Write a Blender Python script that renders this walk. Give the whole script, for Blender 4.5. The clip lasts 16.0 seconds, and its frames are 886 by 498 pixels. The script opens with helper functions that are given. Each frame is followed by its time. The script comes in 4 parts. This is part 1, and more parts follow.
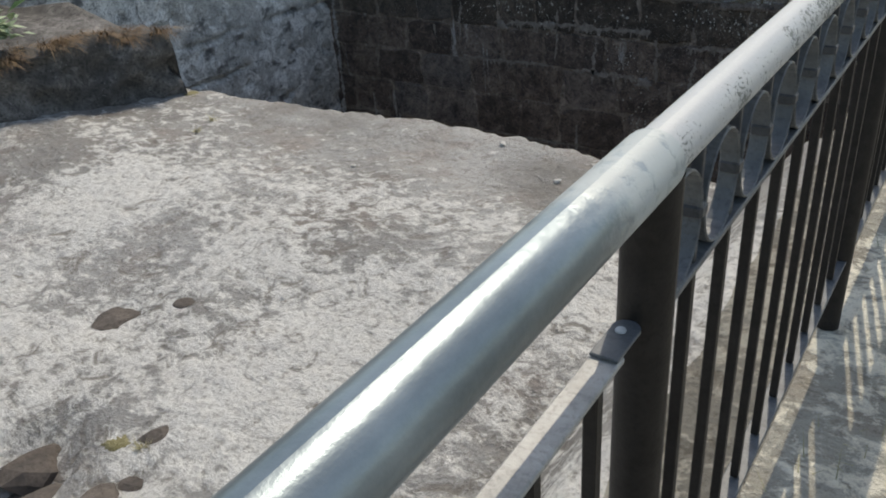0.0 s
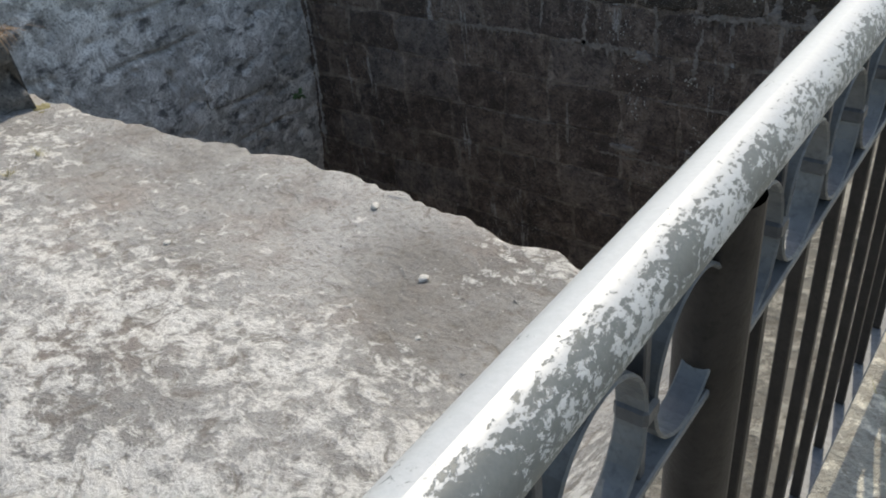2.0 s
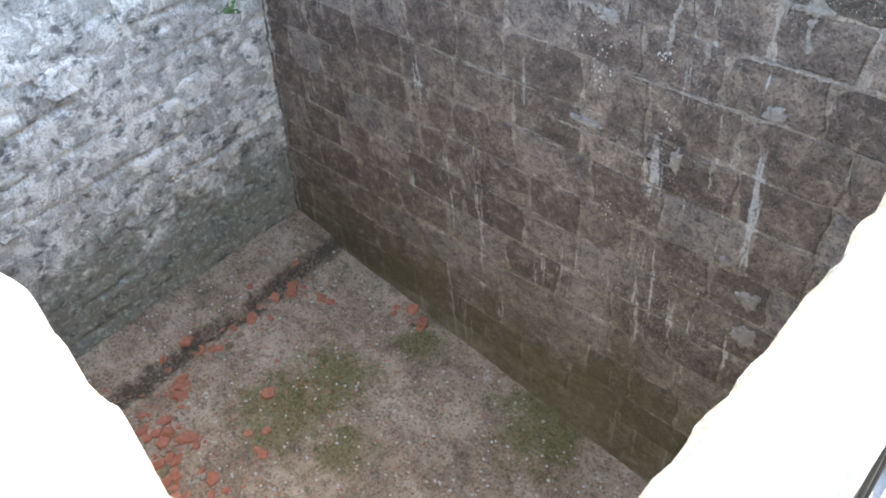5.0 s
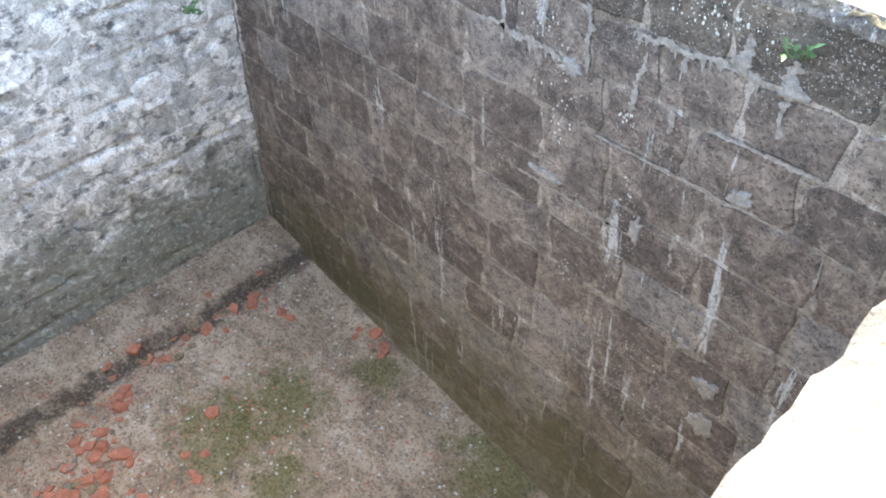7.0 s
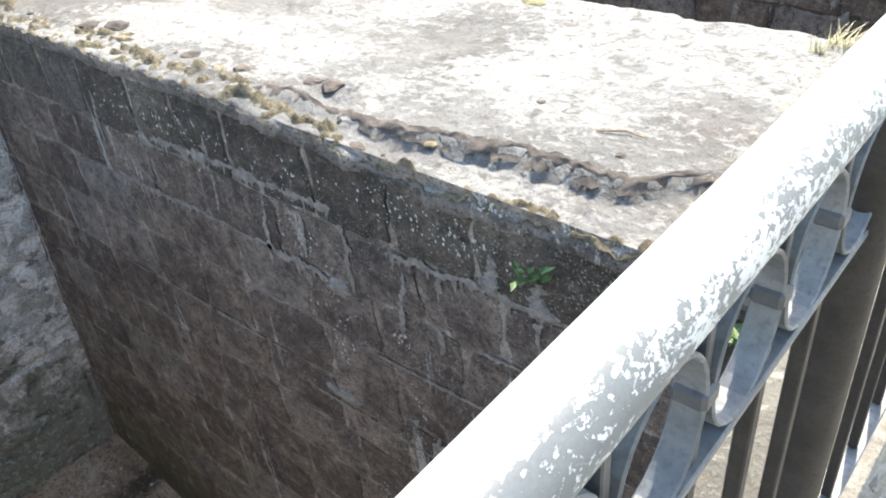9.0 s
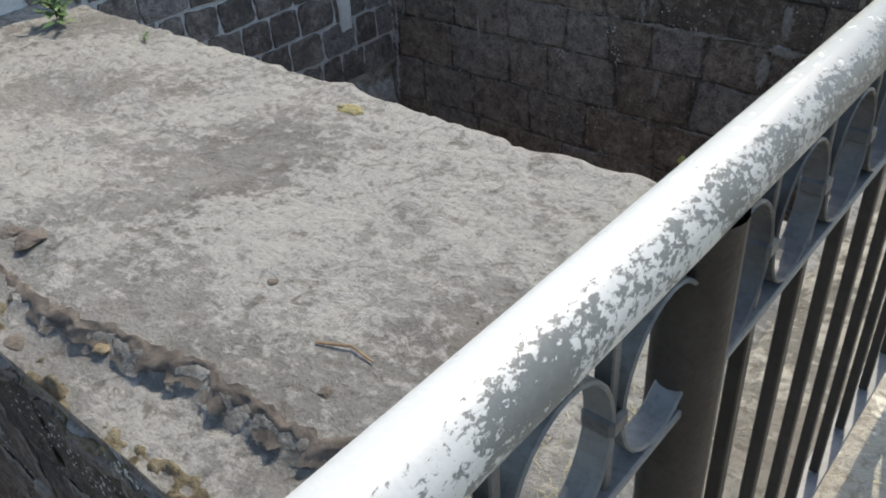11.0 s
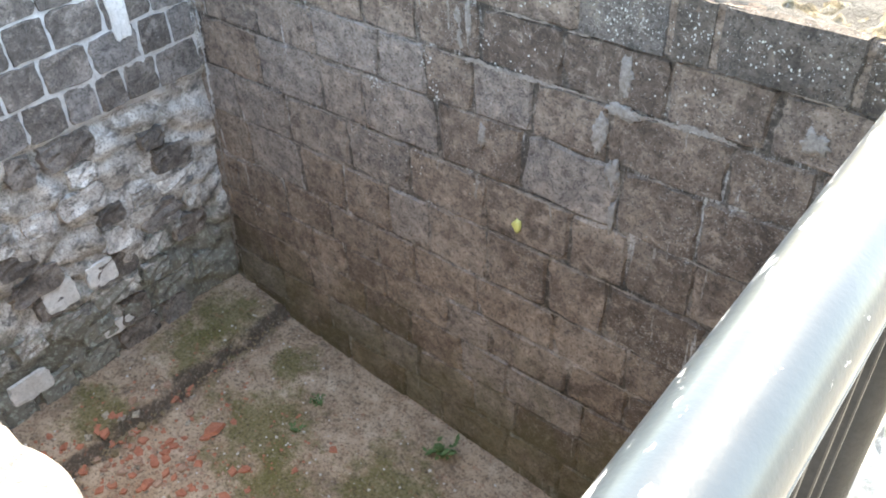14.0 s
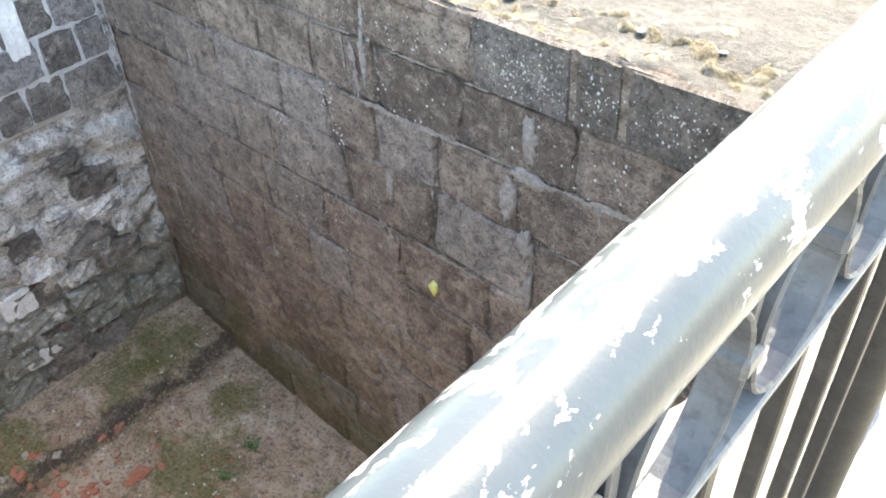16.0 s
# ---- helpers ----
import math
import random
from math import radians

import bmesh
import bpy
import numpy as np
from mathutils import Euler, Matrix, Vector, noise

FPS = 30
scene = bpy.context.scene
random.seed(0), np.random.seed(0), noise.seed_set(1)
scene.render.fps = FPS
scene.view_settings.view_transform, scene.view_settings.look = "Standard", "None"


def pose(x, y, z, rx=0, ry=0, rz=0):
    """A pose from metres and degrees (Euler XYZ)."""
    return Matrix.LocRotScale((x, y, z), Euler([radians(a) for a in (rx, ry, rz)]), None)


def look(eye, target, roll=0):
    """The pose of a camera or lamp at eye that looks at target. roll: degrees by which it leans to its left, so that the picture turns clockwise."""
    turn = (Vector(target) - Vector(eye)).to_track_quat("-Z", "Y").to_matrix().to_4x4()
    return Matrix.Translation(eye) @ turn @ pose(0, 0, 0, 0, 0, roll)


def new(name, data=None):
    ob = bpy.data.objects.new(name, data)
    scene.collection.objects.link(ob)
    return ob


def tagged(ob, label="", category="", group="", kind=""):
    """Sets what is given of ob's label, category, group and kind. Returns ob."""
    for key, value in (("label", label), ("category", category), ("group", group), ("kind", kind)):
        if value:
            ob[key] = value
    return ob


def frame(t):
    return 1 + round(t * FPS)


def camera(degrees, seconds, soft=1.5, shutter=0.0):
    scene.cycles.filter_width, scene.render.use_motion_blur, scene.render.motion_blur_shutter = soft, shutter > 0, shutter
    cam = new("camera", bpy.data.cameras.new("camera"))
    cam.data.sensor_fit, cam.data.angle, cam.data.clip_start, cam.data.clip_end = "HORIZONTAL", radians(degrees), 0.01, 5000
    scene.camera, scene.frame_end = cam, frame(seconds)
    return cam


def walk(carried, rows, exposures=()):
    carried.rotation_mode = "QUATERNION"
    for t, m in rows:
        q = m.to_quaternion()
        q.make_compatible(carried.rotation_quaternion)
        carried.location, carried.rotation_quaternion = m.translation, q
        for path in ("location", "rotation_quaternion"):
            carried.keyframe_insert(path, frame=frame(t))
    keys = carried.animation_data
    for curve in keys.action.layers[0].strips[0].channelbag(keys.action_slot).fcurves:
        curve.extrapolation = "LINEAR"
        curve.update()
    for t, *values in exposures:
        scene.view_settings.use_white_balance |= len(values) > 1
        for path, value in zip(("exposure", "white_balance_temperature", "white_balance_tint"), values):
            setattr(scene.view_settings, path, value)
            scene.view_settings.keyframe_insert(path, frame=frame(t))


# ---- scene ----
cam = camera(56.0, 16.0, soft=1.9)
PATH = [
    (0, (0.233, 0.050, 1.296), (-0.789, 1.469, 0.326), -4.3),
    (0.5, (0.204, 0.457, 1.292), (-0.807, 1.831, 0.248), -5.6),
    (1, (0.216, 0.835, 1.267), (-0.821, 2.153, 0.176), -6.5),
    (1.5, (0.228, 1.202, 1.297), (-0.852, 2.496, 0.220), -6.1),
    (2, (0.159, 1.579, 1.282), (-0.923, 2.842, 0.171), -6.7),
    (2.5, (0.162, 1.924, 1.267), (-0.949, 3.129, 0.120), -8.4),
    (3, (0.201, 2.261, 1.295), (-0.932, 3.416, 0.119), -7.2),
    (3.5, (0.123, 2.612, 1.263), (-0.933, 3.761, 0.013), -5.6),
    (4, (0.080, 2.873, 1.271), (-0.954, 4.004, -0.015), -6.5),
    (6.5, (-0.030, 4.169, 1.259), (-1.126, 5.024, -0.179), -2.6),
    (7, (-0.046, 4.387, 1.243), (-1.130, 5.326, -0.152), -2.7),
    (7.5, (-0.031, 4.631, 1.193), (-0.9708, 5.6873, -0.2204), 2.9),
    (8, (0.027, 4.874, 1.215), (-1.0332, 5.9028, -0.1330), -1.4),
    (8.5, (0.142, 5.196, 1.272), (-0.9825, 6.3470, 0.0829), -4.6),
    (9, (0.136, 5.511, 1.269), (-0.9763, 6.7142, 0.1216), -5.3),
    (11.5, (0.182, 7.644, 1.277), (-0.933, 8.883, 0.172), -3.4),
    (12, (0.139, 8.122, 1.218), (-0.877, 9.447, 0.117), -1.0),
    (12.5, (0.086, 8.538, 1.262), (-0.937, 9.795, 0.089), -2.9),
    (13, (0.108, 8.949, 1.268), (-0.9762, 10.1507, 0.0923), -1.2),
    (13.5, (0.082, 9.352, 1.230), (-0.972, 10.590, 0.065), -0.1),
    (14, (0.045, 9.623, 1.235), (-0.9673, 10.8130, -0.0140), -2.2),
    (14.5, (0.081, 9.956, 1.225), (-0.9909, 11.1010, -0.0161), -1.8),
    (15, (0.092, 10.305, 1.220), (-0.9566, 11.4735, -0.0186), -0.5),
    (15.5, (0.057, 10.640, 1.225), (-0.9184, 11.8039, -0.0766), -1.4),
    (16, (0.089, 11.018, 1.203), (-0.9737, 12.1003, -0.1004), -3.6),
]
STOPS = [(0, 0.25), (1.5, 0.45), (2.5, 0.8), (3, 1.05), (3.5, 1.5), (4, 2.25), (6.3, 3.75), (7.5, 3.75), (8.5, 2.9), (9.2, 2.15),
         (11.3, 1.05), (12, 1.3), (12.5, 1.98), (13, 2.35), (13.5, 2.78), (14, 3.6), (14.7, 3.65), (15.4, 3.4), (16, 3.55)]
EXPOSURES = [(t, e + 0.15, 7600 if t < 13.2 else 8400, 8) for t, e in STOPS]
walk(cam, [(t, look(eye, target, roll)) for t, eye, target, roll in PATH], EXPOSURES)

# ---- light: high sun from the north-west over the far walls, clear sky ----
SUN_FROM = Vector((-0.17, 0.72, 1.0)).normalized()
elev = math.asin(SUN_FROM.z)
world = bpy.data.worlds.new("sky")
scene.world = world
world.use_nodes = True
wt = world.node_tree
sky = wt.nodes.new("ShaderNodeTexSky")
sky.sky_type, sky.sun_disc = "NISHITA", False
sky.sun_elevation = elev
sky.sun_rotation = math.atan2(SUN_FROM.x, SUN_FROM.y)
back = wt.nodes["Background"]
back.inputs[1].default_value = 0.15
wt.links.new(sky.outputs[0], back.inputs[0])
sun = new("sun", bpy.data.lights.new("sun", "SUN"))
sun.data.energy, sun.data.angle, sun.data.color = 2.1, radians(0.5), (1.0, 0.965, 0.915)
sun.matrix_world = look(SUN_FROM * 30, (0, 0, 0))


# ---- materials ----
class Mat:
    """A small builder for procedural node materials in world coordinates."""

    def __init__(self, name, rough=0.85, metal=0.0):
        self.m = bpy.data.materials.new(name)
        self.m.use_nodes = True
        self.t = self.m.node_tree
        self.b = self.t.nodes["Principled BSDF"]
        self.b.inputs["Roughness"].default_value = rough
        self.b.inputs["Metallic"].default_value = metal
        self.pos = self.add("ShaderNodeNewGeometry").outputs["Position"]

    def add(self, kind):
        return self.t.nodes.new(kind)

    def link(self, a, b):
        self.t.links.new(a, b)

    def noise(self, scale, detail=6, rough=0.6, stretch=None, distort=0.0, offset=(0, 0, 0)):
        n = self.add("ShaderNodeTexNoise")
        n.inputs["Scale"].default_value, n.inputs["Detail"].default_value = scale, detail
        n.inputs["Roughness"].default_value, n.inputs["Distortion"].default_value = rough, distort
        mp = self.add("ShaderNodeMapping")
        mp.inputs["Scale"].default_value = stretch or (1, 1, 1)
        mp.inputs["Location"].default_value = offset
        self.link(self.pos, mp.inputs[0])
        self.link(mp.outputs[0], n.inputs["Vector"])
        return n.outputs[0]

    def voronoi(self, scale, feature="F1", out=0, rand=1.0):
        n = self.add("ShaderNodeTexVoronoi")
        n.feature = feature
        n.inputs["Scale"].default_value = scale
        n.inputs["Randomness"].default_value = rand
        self.link(self.pos, n.inputs["Vector"])
        return n.outputs[out]

    def ramp(self, fac, stops):
        n = self.add("ShaderNodeValToRGB")
        e = n.color_ramp.elements
        while len(e) < len(stops):
            e.new(0.5)
        for el, (p, c) in zip(e, stops):
            el.position = p
            el.color = (*c, 1) if isinstance(c, tuple) else (c, c, c, 1)
        self.link(fac, n.inputs[0])
        return n.outputs[0]

    def mix(self, fac, a, b):
        n = self.add("ShaderNodeMix")
        n.data_type = "RGBA"
        for v, i in ((fac, 0), (a, 6), (b, 7)):
            if isinstance(v, (tuple, float, int)):
                n.inputs[i].default_value = (*v, 1) if isinstance(v, tuple) else v
            else:
                self.link(v, n.inputs[i])
        return n.outputs[2]

    def math(self, op, a, b=0.0):
        n = self.add("ShaderNodeMath")
        n.operation = op
        for v, i in ((a, 0), (b, 1)):
            if isinstance(v, (float, int)):
                n.inputs[i].default_value = v
            else:
                self.link(v, n.inputs[i])
        return n.outputs[0]

    def axis(self, i):
        n = self.add("ShaderNodeSeparateXYZ")
        self.link(self.pos, n.inputs[0])
        return n.outputs[i]

    def rand(self):
        return self.add("ShaderNodeObjectInfo").outputs["Random"]

    def color(self, c):
        self.link(c, self.b.inputs["Base Color"])
        return self

    def bump(self, height, strength=0.5, dist=0.01):
        n = self.add("ShaderNodeBump")
        n.inputs["Strength"].default_value, n.inputs["Distance"].default_value = strength, dist
        self.link(height, n.inputs["Height"])
        self.link(n.outputs[0], self.b.inputs["Normal"])
        return self


def make_top(name, crust=0.5, tint=(1, 1, 1), rim=None, white=0.8):
    """Old lime mortar and rubble on the wall tops: grey skin, white crust, brown worn spots."""
    k = Mat(name, 0.92)
    c = lambda r, g, b: (r * tint[0], g * tint[1], b * tint[2])
    big = k.noise(0.9, 5, 0.6, distort=0.3)
    mid = k.noise(7, 8, 0.68, distort=0.6)
    fine = k.noise(38, 6, 0.7)
    base = k.ramp(big, [(0.3, c(0.2, 0.19, 0.178)), (0.48, c(0.34, 0.335, 0.325)), (0.7, c(0.46, 0.457, 0.45))])
    base = k.mix(k.ramp(mid, [(0.3, 0.55), (0.48, 0.0)]), base, c(0.19, 0.176, 0.16))
    zone = k.noise(1.3, 4, 0.55, offset=(4, 2, 0))
    veins = k.noise(13, 9, 0.7, stretch=(1, 1.25, 1), distort=0.3, offset=(1, 7, 3))
    amount = k.math("ADD", veins, k.math("SUBTRACT", k.math("MULTIPLY", zone, 0.85), 0.125))
    if rim is not None:
        worn = k.math("ADD", k.axis(1), k.math("MULTIPLY", k.math("SUBTRACT", zone, 0.5), 1.6))
        amount = k.math("SUBTRACT", amount, k.math("MULTIPLY", k.ramp(k.math("SUBTRACT", worn, rim), [(0.0, 0.0), (0.5, 1.0)]), 0.16))
    rose = k.noise(1.8, 6, 0.7, offset=(8, 5, 1))
    base = k.mix(k.ramp(rose, [(0.52, 0.0), (0.7, 0.6)]), base, c(0.27, 0.22, 0.19))
    base = k.mix(k.ramp(amount, [(crust + 0.265, 0.0), (crust + 0.3, 0.5), (crust + 0.37, 0.95)]), base, c(white, white * 0.99, white * 0.955))
    base = k.mix(k.ramp(fine, [(0.36, 0.5), (0.47, 0.0)]), base, c(0.14, 0.12, 0.1))
    pocks = k.noise(8.5, 9, 0.72, distort=0.9, offset=(2, 9, 4))
    base = k.mix(k.ramp(pocks, [(0.36, 0.85), (0.44, 0.0)]), base, c(0.2, 0.182, 0.16))
    specks = k.voronoi(26, out=0)
    base = k.mix(k.ramp(specks, [(0.05, 0.8), (0.1, 0.0)]), base, c(0.6, 0.58, 0.55))
    k.color(base)
    h = k.math("ADD", k.math("MULTIPLY", mid, 0.5), k.math("ADD", k.math("MULTIPLY", fine, 0.25), k.math("ADD", k.math("MULTIPLY", pocks, 0.6), k.math("MULTIPLY", veins, 0.4))))
    return k.bump(h, 1.0, 0.05).m


def make_wall(name, dark, mid_c, light, lime=0.62, lime_c=(0.42, 0.42, 0.41), moss=True, spots=0.6, runs=True):
    """Weathered stone and render, streaked with lime that ran down, white specks and damp moss low down."""
    k = Mat(name, 0.88)
    n1 = k.noise(1.7, 8, 0.68, distort=0.5)
    base = k.ramp(n1, [(0.3, dark), (0.5, mid_c), (0.68, light)])
    r = k.rand()
    base = k.mix(k.ramp(r, [(0.0, 0.7), (0.3, 0.2), (0.55, 0.0)]), base, dark)
    grey = sum(light) / 3
    base = k.mix(k.ramp(r, [(0.68, 0.0), (0.9, 0.4)]), base, (grey, grey * 0.98, grey * 0.96))
    blot = k.noise(9, 10, 0.78, distort=0.5, offset=(3, 3, 3))
    base = k.mix(k.ramp(blot, [(0.36, 0.8), (0.5, 0.0)]), base, tuple(v * 0.6 for v in dark))
    base = k.mix(k.ramp(blot, [(0.52, 0.0), (0.68, 0.5)]), base, tuple(min(1, v * 1.7) for v in light))
    patch = k.noise(1.1, 4, 0.55, offset=(3, 0, 5))
    eaten = k.noise(24, 6, 0.7, offset=(5, 5, 1))
    run = k.noise(1.0, 7, 0.7, stretch=(9, 9, 0.7), distort=0.25)
    thin = k.noise(1.0, 7, 0.7, stretch=(24, 24, 1.3), distort=0.3, offset=(7, 1, 0))
    for field, weight, edge in ((run, 0.75, 0.0), (thin, 0.7, 0.02)) if runs else ((k.noise(4.5, 8, 0.7, distort=0.8, offset=(2, 4, 6)), 0.8, 0.05),):
        streak = k.math("ADD", k.math("MULTIPLY", field, weight), k.math("ADD", k.math("MULTIPLY", patch, 0.28), k.math("MULTIPLY", eaten, 0.12)))
        base = k.mix(k.ramp(streak, [(lime + edge + 0.02, 0.0), (lime + edge + 0.06, 0.8)]), base, lime_c)
    fine = k.noise(52, 5, 0.7)
    base = k.mix(k.ramp(fine, [(0.38, 0.7), (0.48, 0.0)]), base, tuple(v * 0.35 for v in dark))
    speck = k.math("ADD", k.noise(75, 3, 0.6, offset=(1, 4, 4)), k.math("MULTIPLY", patch, 0.25))
    base = k.mix(k.ramp(speck, [(spots + 0.2, 0.0), (spots + 0.23, 0.8)]), base, (0.34, 0.335, 0.315))
    if moss == "damp":
        low = k.math("ADD", k.math("MULTIPLY", k.axis(2), -0.6), k.math("ADD", k.math("MULTIPLY", k.noise(2.2, 7, 0.7, offset=(2, 8, 1)), 1.6), k.math("MULTIPLY", k.noise(8, 6, 0.7, offset=(5, 1, 4)), 1.1)))
        base = k.mix(k.ramp(k.math("SUBTRACT", low, 3.4), [(0.35, 0.0), (0.6, 0.85)]), base, (0.15, 0.15, 0.125))
        pits = k.noise(6.0, 8, 0.68, stretch=(1, 0.8, 1.3), distort=0.15, offset=(6, 2, 2))
        base = k.mix(k.ramp(pits, [(0.37, 0.88), (0.46, 0.0)]), base, (0.085, 0.085, 0.085))
        crust = k.math("ADD", k.noise(17, 7, 0.72, offset=(3, 6, 2)), k.math("MULTIPLY", k.ramp(k.math("SUBTRACT", low, 3.4), [(0.3, 0.0), (0.6, 1.0)]), 0.12))
        base = k.mix(k.ramp(crust, [(0.66, 0.0), (0.7, 0.75)]), base, (0.36, 0.41, 0.36))
        blot = k.math("ADD", k.math("MULTIPLY", blot, 0.6), k.math("MULTIPLY", pits, 0.6))
    elif moss:
        low = k.math("ADD", k.math("MULTIPLY", k.axis(2), -0.35), k.math("MULTIPLY", k.noise(2.5, 6, 0.7, offset=(2, 8, 1)), 1.6))
        base = k.mix(k.ramp(k.math("SUBTRACT", low, 1.95), [(0.3, 0.0), (0.75, 0.6)]), base, (0.07, 0.066, 0.022))
    k.color(base)
    h = k.math("ADD", k.math("MULTIPLY", n1, 0.5), k.math("ADD", k.math("MULTIPLY", blot, 0.7), k.math("MULTIPLY", fine, 0.25)))
    return k.bump(h, 0.8, 0.025).m


def make_plain(name, a, b, rough=0.9, scale=9, strength=0.5, metal=0.0, gloss=0.5):
    k = Mat(name, rough, metal)
    k.b.inputs["Specular IOR Level"].default_value = gloss
    n = k.noise(scale, 6, 0.65)
    f = k.noise(scale * 6, 5, 0.65)
    c = k.mix(k.ramp(n, [(0.35, 0.0), (0.65, 1.0)]), a, b)
    c = k.mix(k.ramp(f, [(0.35, 0.5), (0.5, 0.0)]), c, tuple(v * 0.5 for v in a))
    c = k.mix(k.math("MULTIPLY", k.rand(), 0.35), c, a)
    k.color(c)
    return k.bump(k.math("ADD", n, k.math("MULTIPLY", f, 0.5)), strength, 0.01).m


def make_floor(name, strip, mossy=(), tone=1.12):
    """Damp earth and worn render on the floor of the pits, with moss beds and pale grit."""
    k = Mat(name, 0.95)
    n = k.noise(2.2, 8, 0.7, distort=0.5)
    base = k.ramp(n, [(0.3, (0.15 * tone, 0.105 * tone, 0.072 * tone)), (0.5, (0.33 * tone, 0.248 * tone, 0.175 * tone)), (0.68, (0.46 * tone, 0.37 * tone, 0.28 * tone))])
    blot = k.noise(9, 8, 0.75, offset=(2, 2, 0))
    base = k.mix(k.ramp(blot, [(0.36, 0.7), (0.5, 0.0)]), base, (0.11, 0.087, 0.068))
    ragged = k.noise(3.5, 7, 0.75, offset=(5, 3, 0))
    for centre, radius in mossy:
        d = k.add("ShaderNodeVectorMath")
        d.operation = "DISTANCE"
        d.inputs[1].default_value = centre
        k.link(k.pos, d.inputs[0])
        near = k.math("ADD", k.math("DIVIDE", d.outputs["Value"], radius), k.math("MULTIPLY", ragged, -3.6))
        base = k.mix(k.ramp(k.math("ADD", near, 1.6), [(0.25, 0.8), (0.9, 0.0)]), base, (0.125, 0.118, 0.035))
    # Dark soil along the strip's step, its shadow line included in the colour.
    off = k.math("ADD", k.math("SUBTRACT", k.axis(0), strip), k.math("MULTIPLY", k.math("SUBTRACT", ragged, 0.5), 0.5))
    base = k.mix(k.ramp(k.math("ABSOLUTE", off), [(0.03, 0.9), (0.12, 0.0)]), base, (0.055, 0.045, 0.034))
    fine = k.noise(34, 6, 0.75)
    base = k.mix(k.ramp(fine, [(0.38, 0.75), (0.49, 0.0)]), base, (0.05, 0.04, 0.032))
    base = k.mix(k.ramp(fine, [(0.55, 0.0), (0.68, 0.6)]), base, (0.4, 0.36, 0.31))
    red = k.noise(13, 6, 0.7, offset=(1, 1, 9))
    base = k.mix(k.ramp(red, [(0.58, 0.0), (0.66, 0.5)]), base, (0.26, 0.11, 0.065))
    k.color(base)
    return k.bump(k.math("ADD", k.math("ADD", n, blot), fine), 0.8, 0.03).m


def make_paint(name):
    """Silver handrail paint, flaking to dark steel on the walkway side; the far lengths are worn almost bare, and past
    y 10.9 the white highlight band is put into the colour.
    """
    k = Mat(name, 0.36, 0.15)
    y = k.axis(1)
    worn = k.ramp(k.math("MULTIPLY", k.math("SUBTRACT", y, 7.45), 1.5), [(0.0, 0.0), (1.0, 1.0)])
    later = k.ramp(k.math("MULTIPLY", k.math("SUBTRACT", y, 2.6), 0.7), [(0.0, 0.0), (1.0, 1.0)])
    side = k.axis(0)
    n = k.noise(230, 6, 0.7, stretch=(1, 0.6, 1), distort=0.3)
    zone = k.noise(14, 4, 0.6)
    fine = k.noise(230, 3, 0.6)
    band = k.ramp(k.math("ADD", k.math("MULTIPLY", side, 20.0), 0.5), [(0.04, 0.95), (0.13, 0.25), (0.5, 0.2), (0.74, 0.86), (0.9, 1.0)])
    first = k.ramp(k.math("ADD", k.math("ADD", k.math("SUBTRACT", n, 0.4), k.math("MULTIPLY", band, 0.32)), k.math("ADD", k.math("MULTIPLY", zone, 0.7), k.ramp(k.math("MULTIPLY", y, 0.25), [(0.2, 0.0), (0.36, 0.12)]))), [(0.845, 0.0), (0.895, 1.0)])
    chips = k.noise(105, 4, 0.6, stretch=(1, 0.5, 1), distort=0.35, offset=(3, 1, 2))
    # Past y 10.9 pale splotches return: leftover paint, with the highlight band painted in.
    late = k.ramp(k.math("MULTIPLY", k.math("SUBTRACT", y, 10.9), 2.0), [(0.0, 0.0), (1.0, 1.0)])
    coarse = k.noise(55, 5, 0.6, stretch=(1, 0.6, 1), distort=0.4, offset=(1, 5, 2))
    kept_glare = k.math("MULTIPLY", late, k.math("ADD", 0.02, k.math("MULTIPLY", k.math("SUBTRACT", coarse, 0.42), 0.9)))
    last = k.ramp(k.math("ADD", kept_glare, k.math("SUBTRACT", k.math("ADD", chips, k.math("MULTIPLY", zone, 0.25)), k.math("MULTIPLY", side, 2.5))), [(0.74, 1.0), (0.79, 0.0)])
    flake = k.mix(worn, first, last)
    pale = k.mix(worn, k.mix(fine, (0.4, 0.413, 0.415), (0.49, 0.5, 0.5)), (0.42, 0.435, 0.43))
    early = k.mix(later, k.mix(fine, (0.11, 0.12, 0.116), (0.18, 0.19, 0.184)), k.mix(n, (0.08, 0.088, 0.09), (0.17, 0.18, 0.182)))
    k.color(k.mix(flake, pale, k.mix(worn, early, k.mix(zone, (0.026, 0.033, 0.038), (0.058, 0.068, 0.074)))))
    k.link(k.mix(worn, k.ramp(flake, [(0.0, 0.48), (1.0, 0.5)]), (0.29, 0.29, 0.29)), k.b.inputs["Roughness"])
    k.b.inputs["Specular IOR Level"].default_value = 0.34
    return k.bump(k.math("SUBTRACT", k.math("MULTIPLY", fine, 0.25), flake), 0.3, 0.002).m


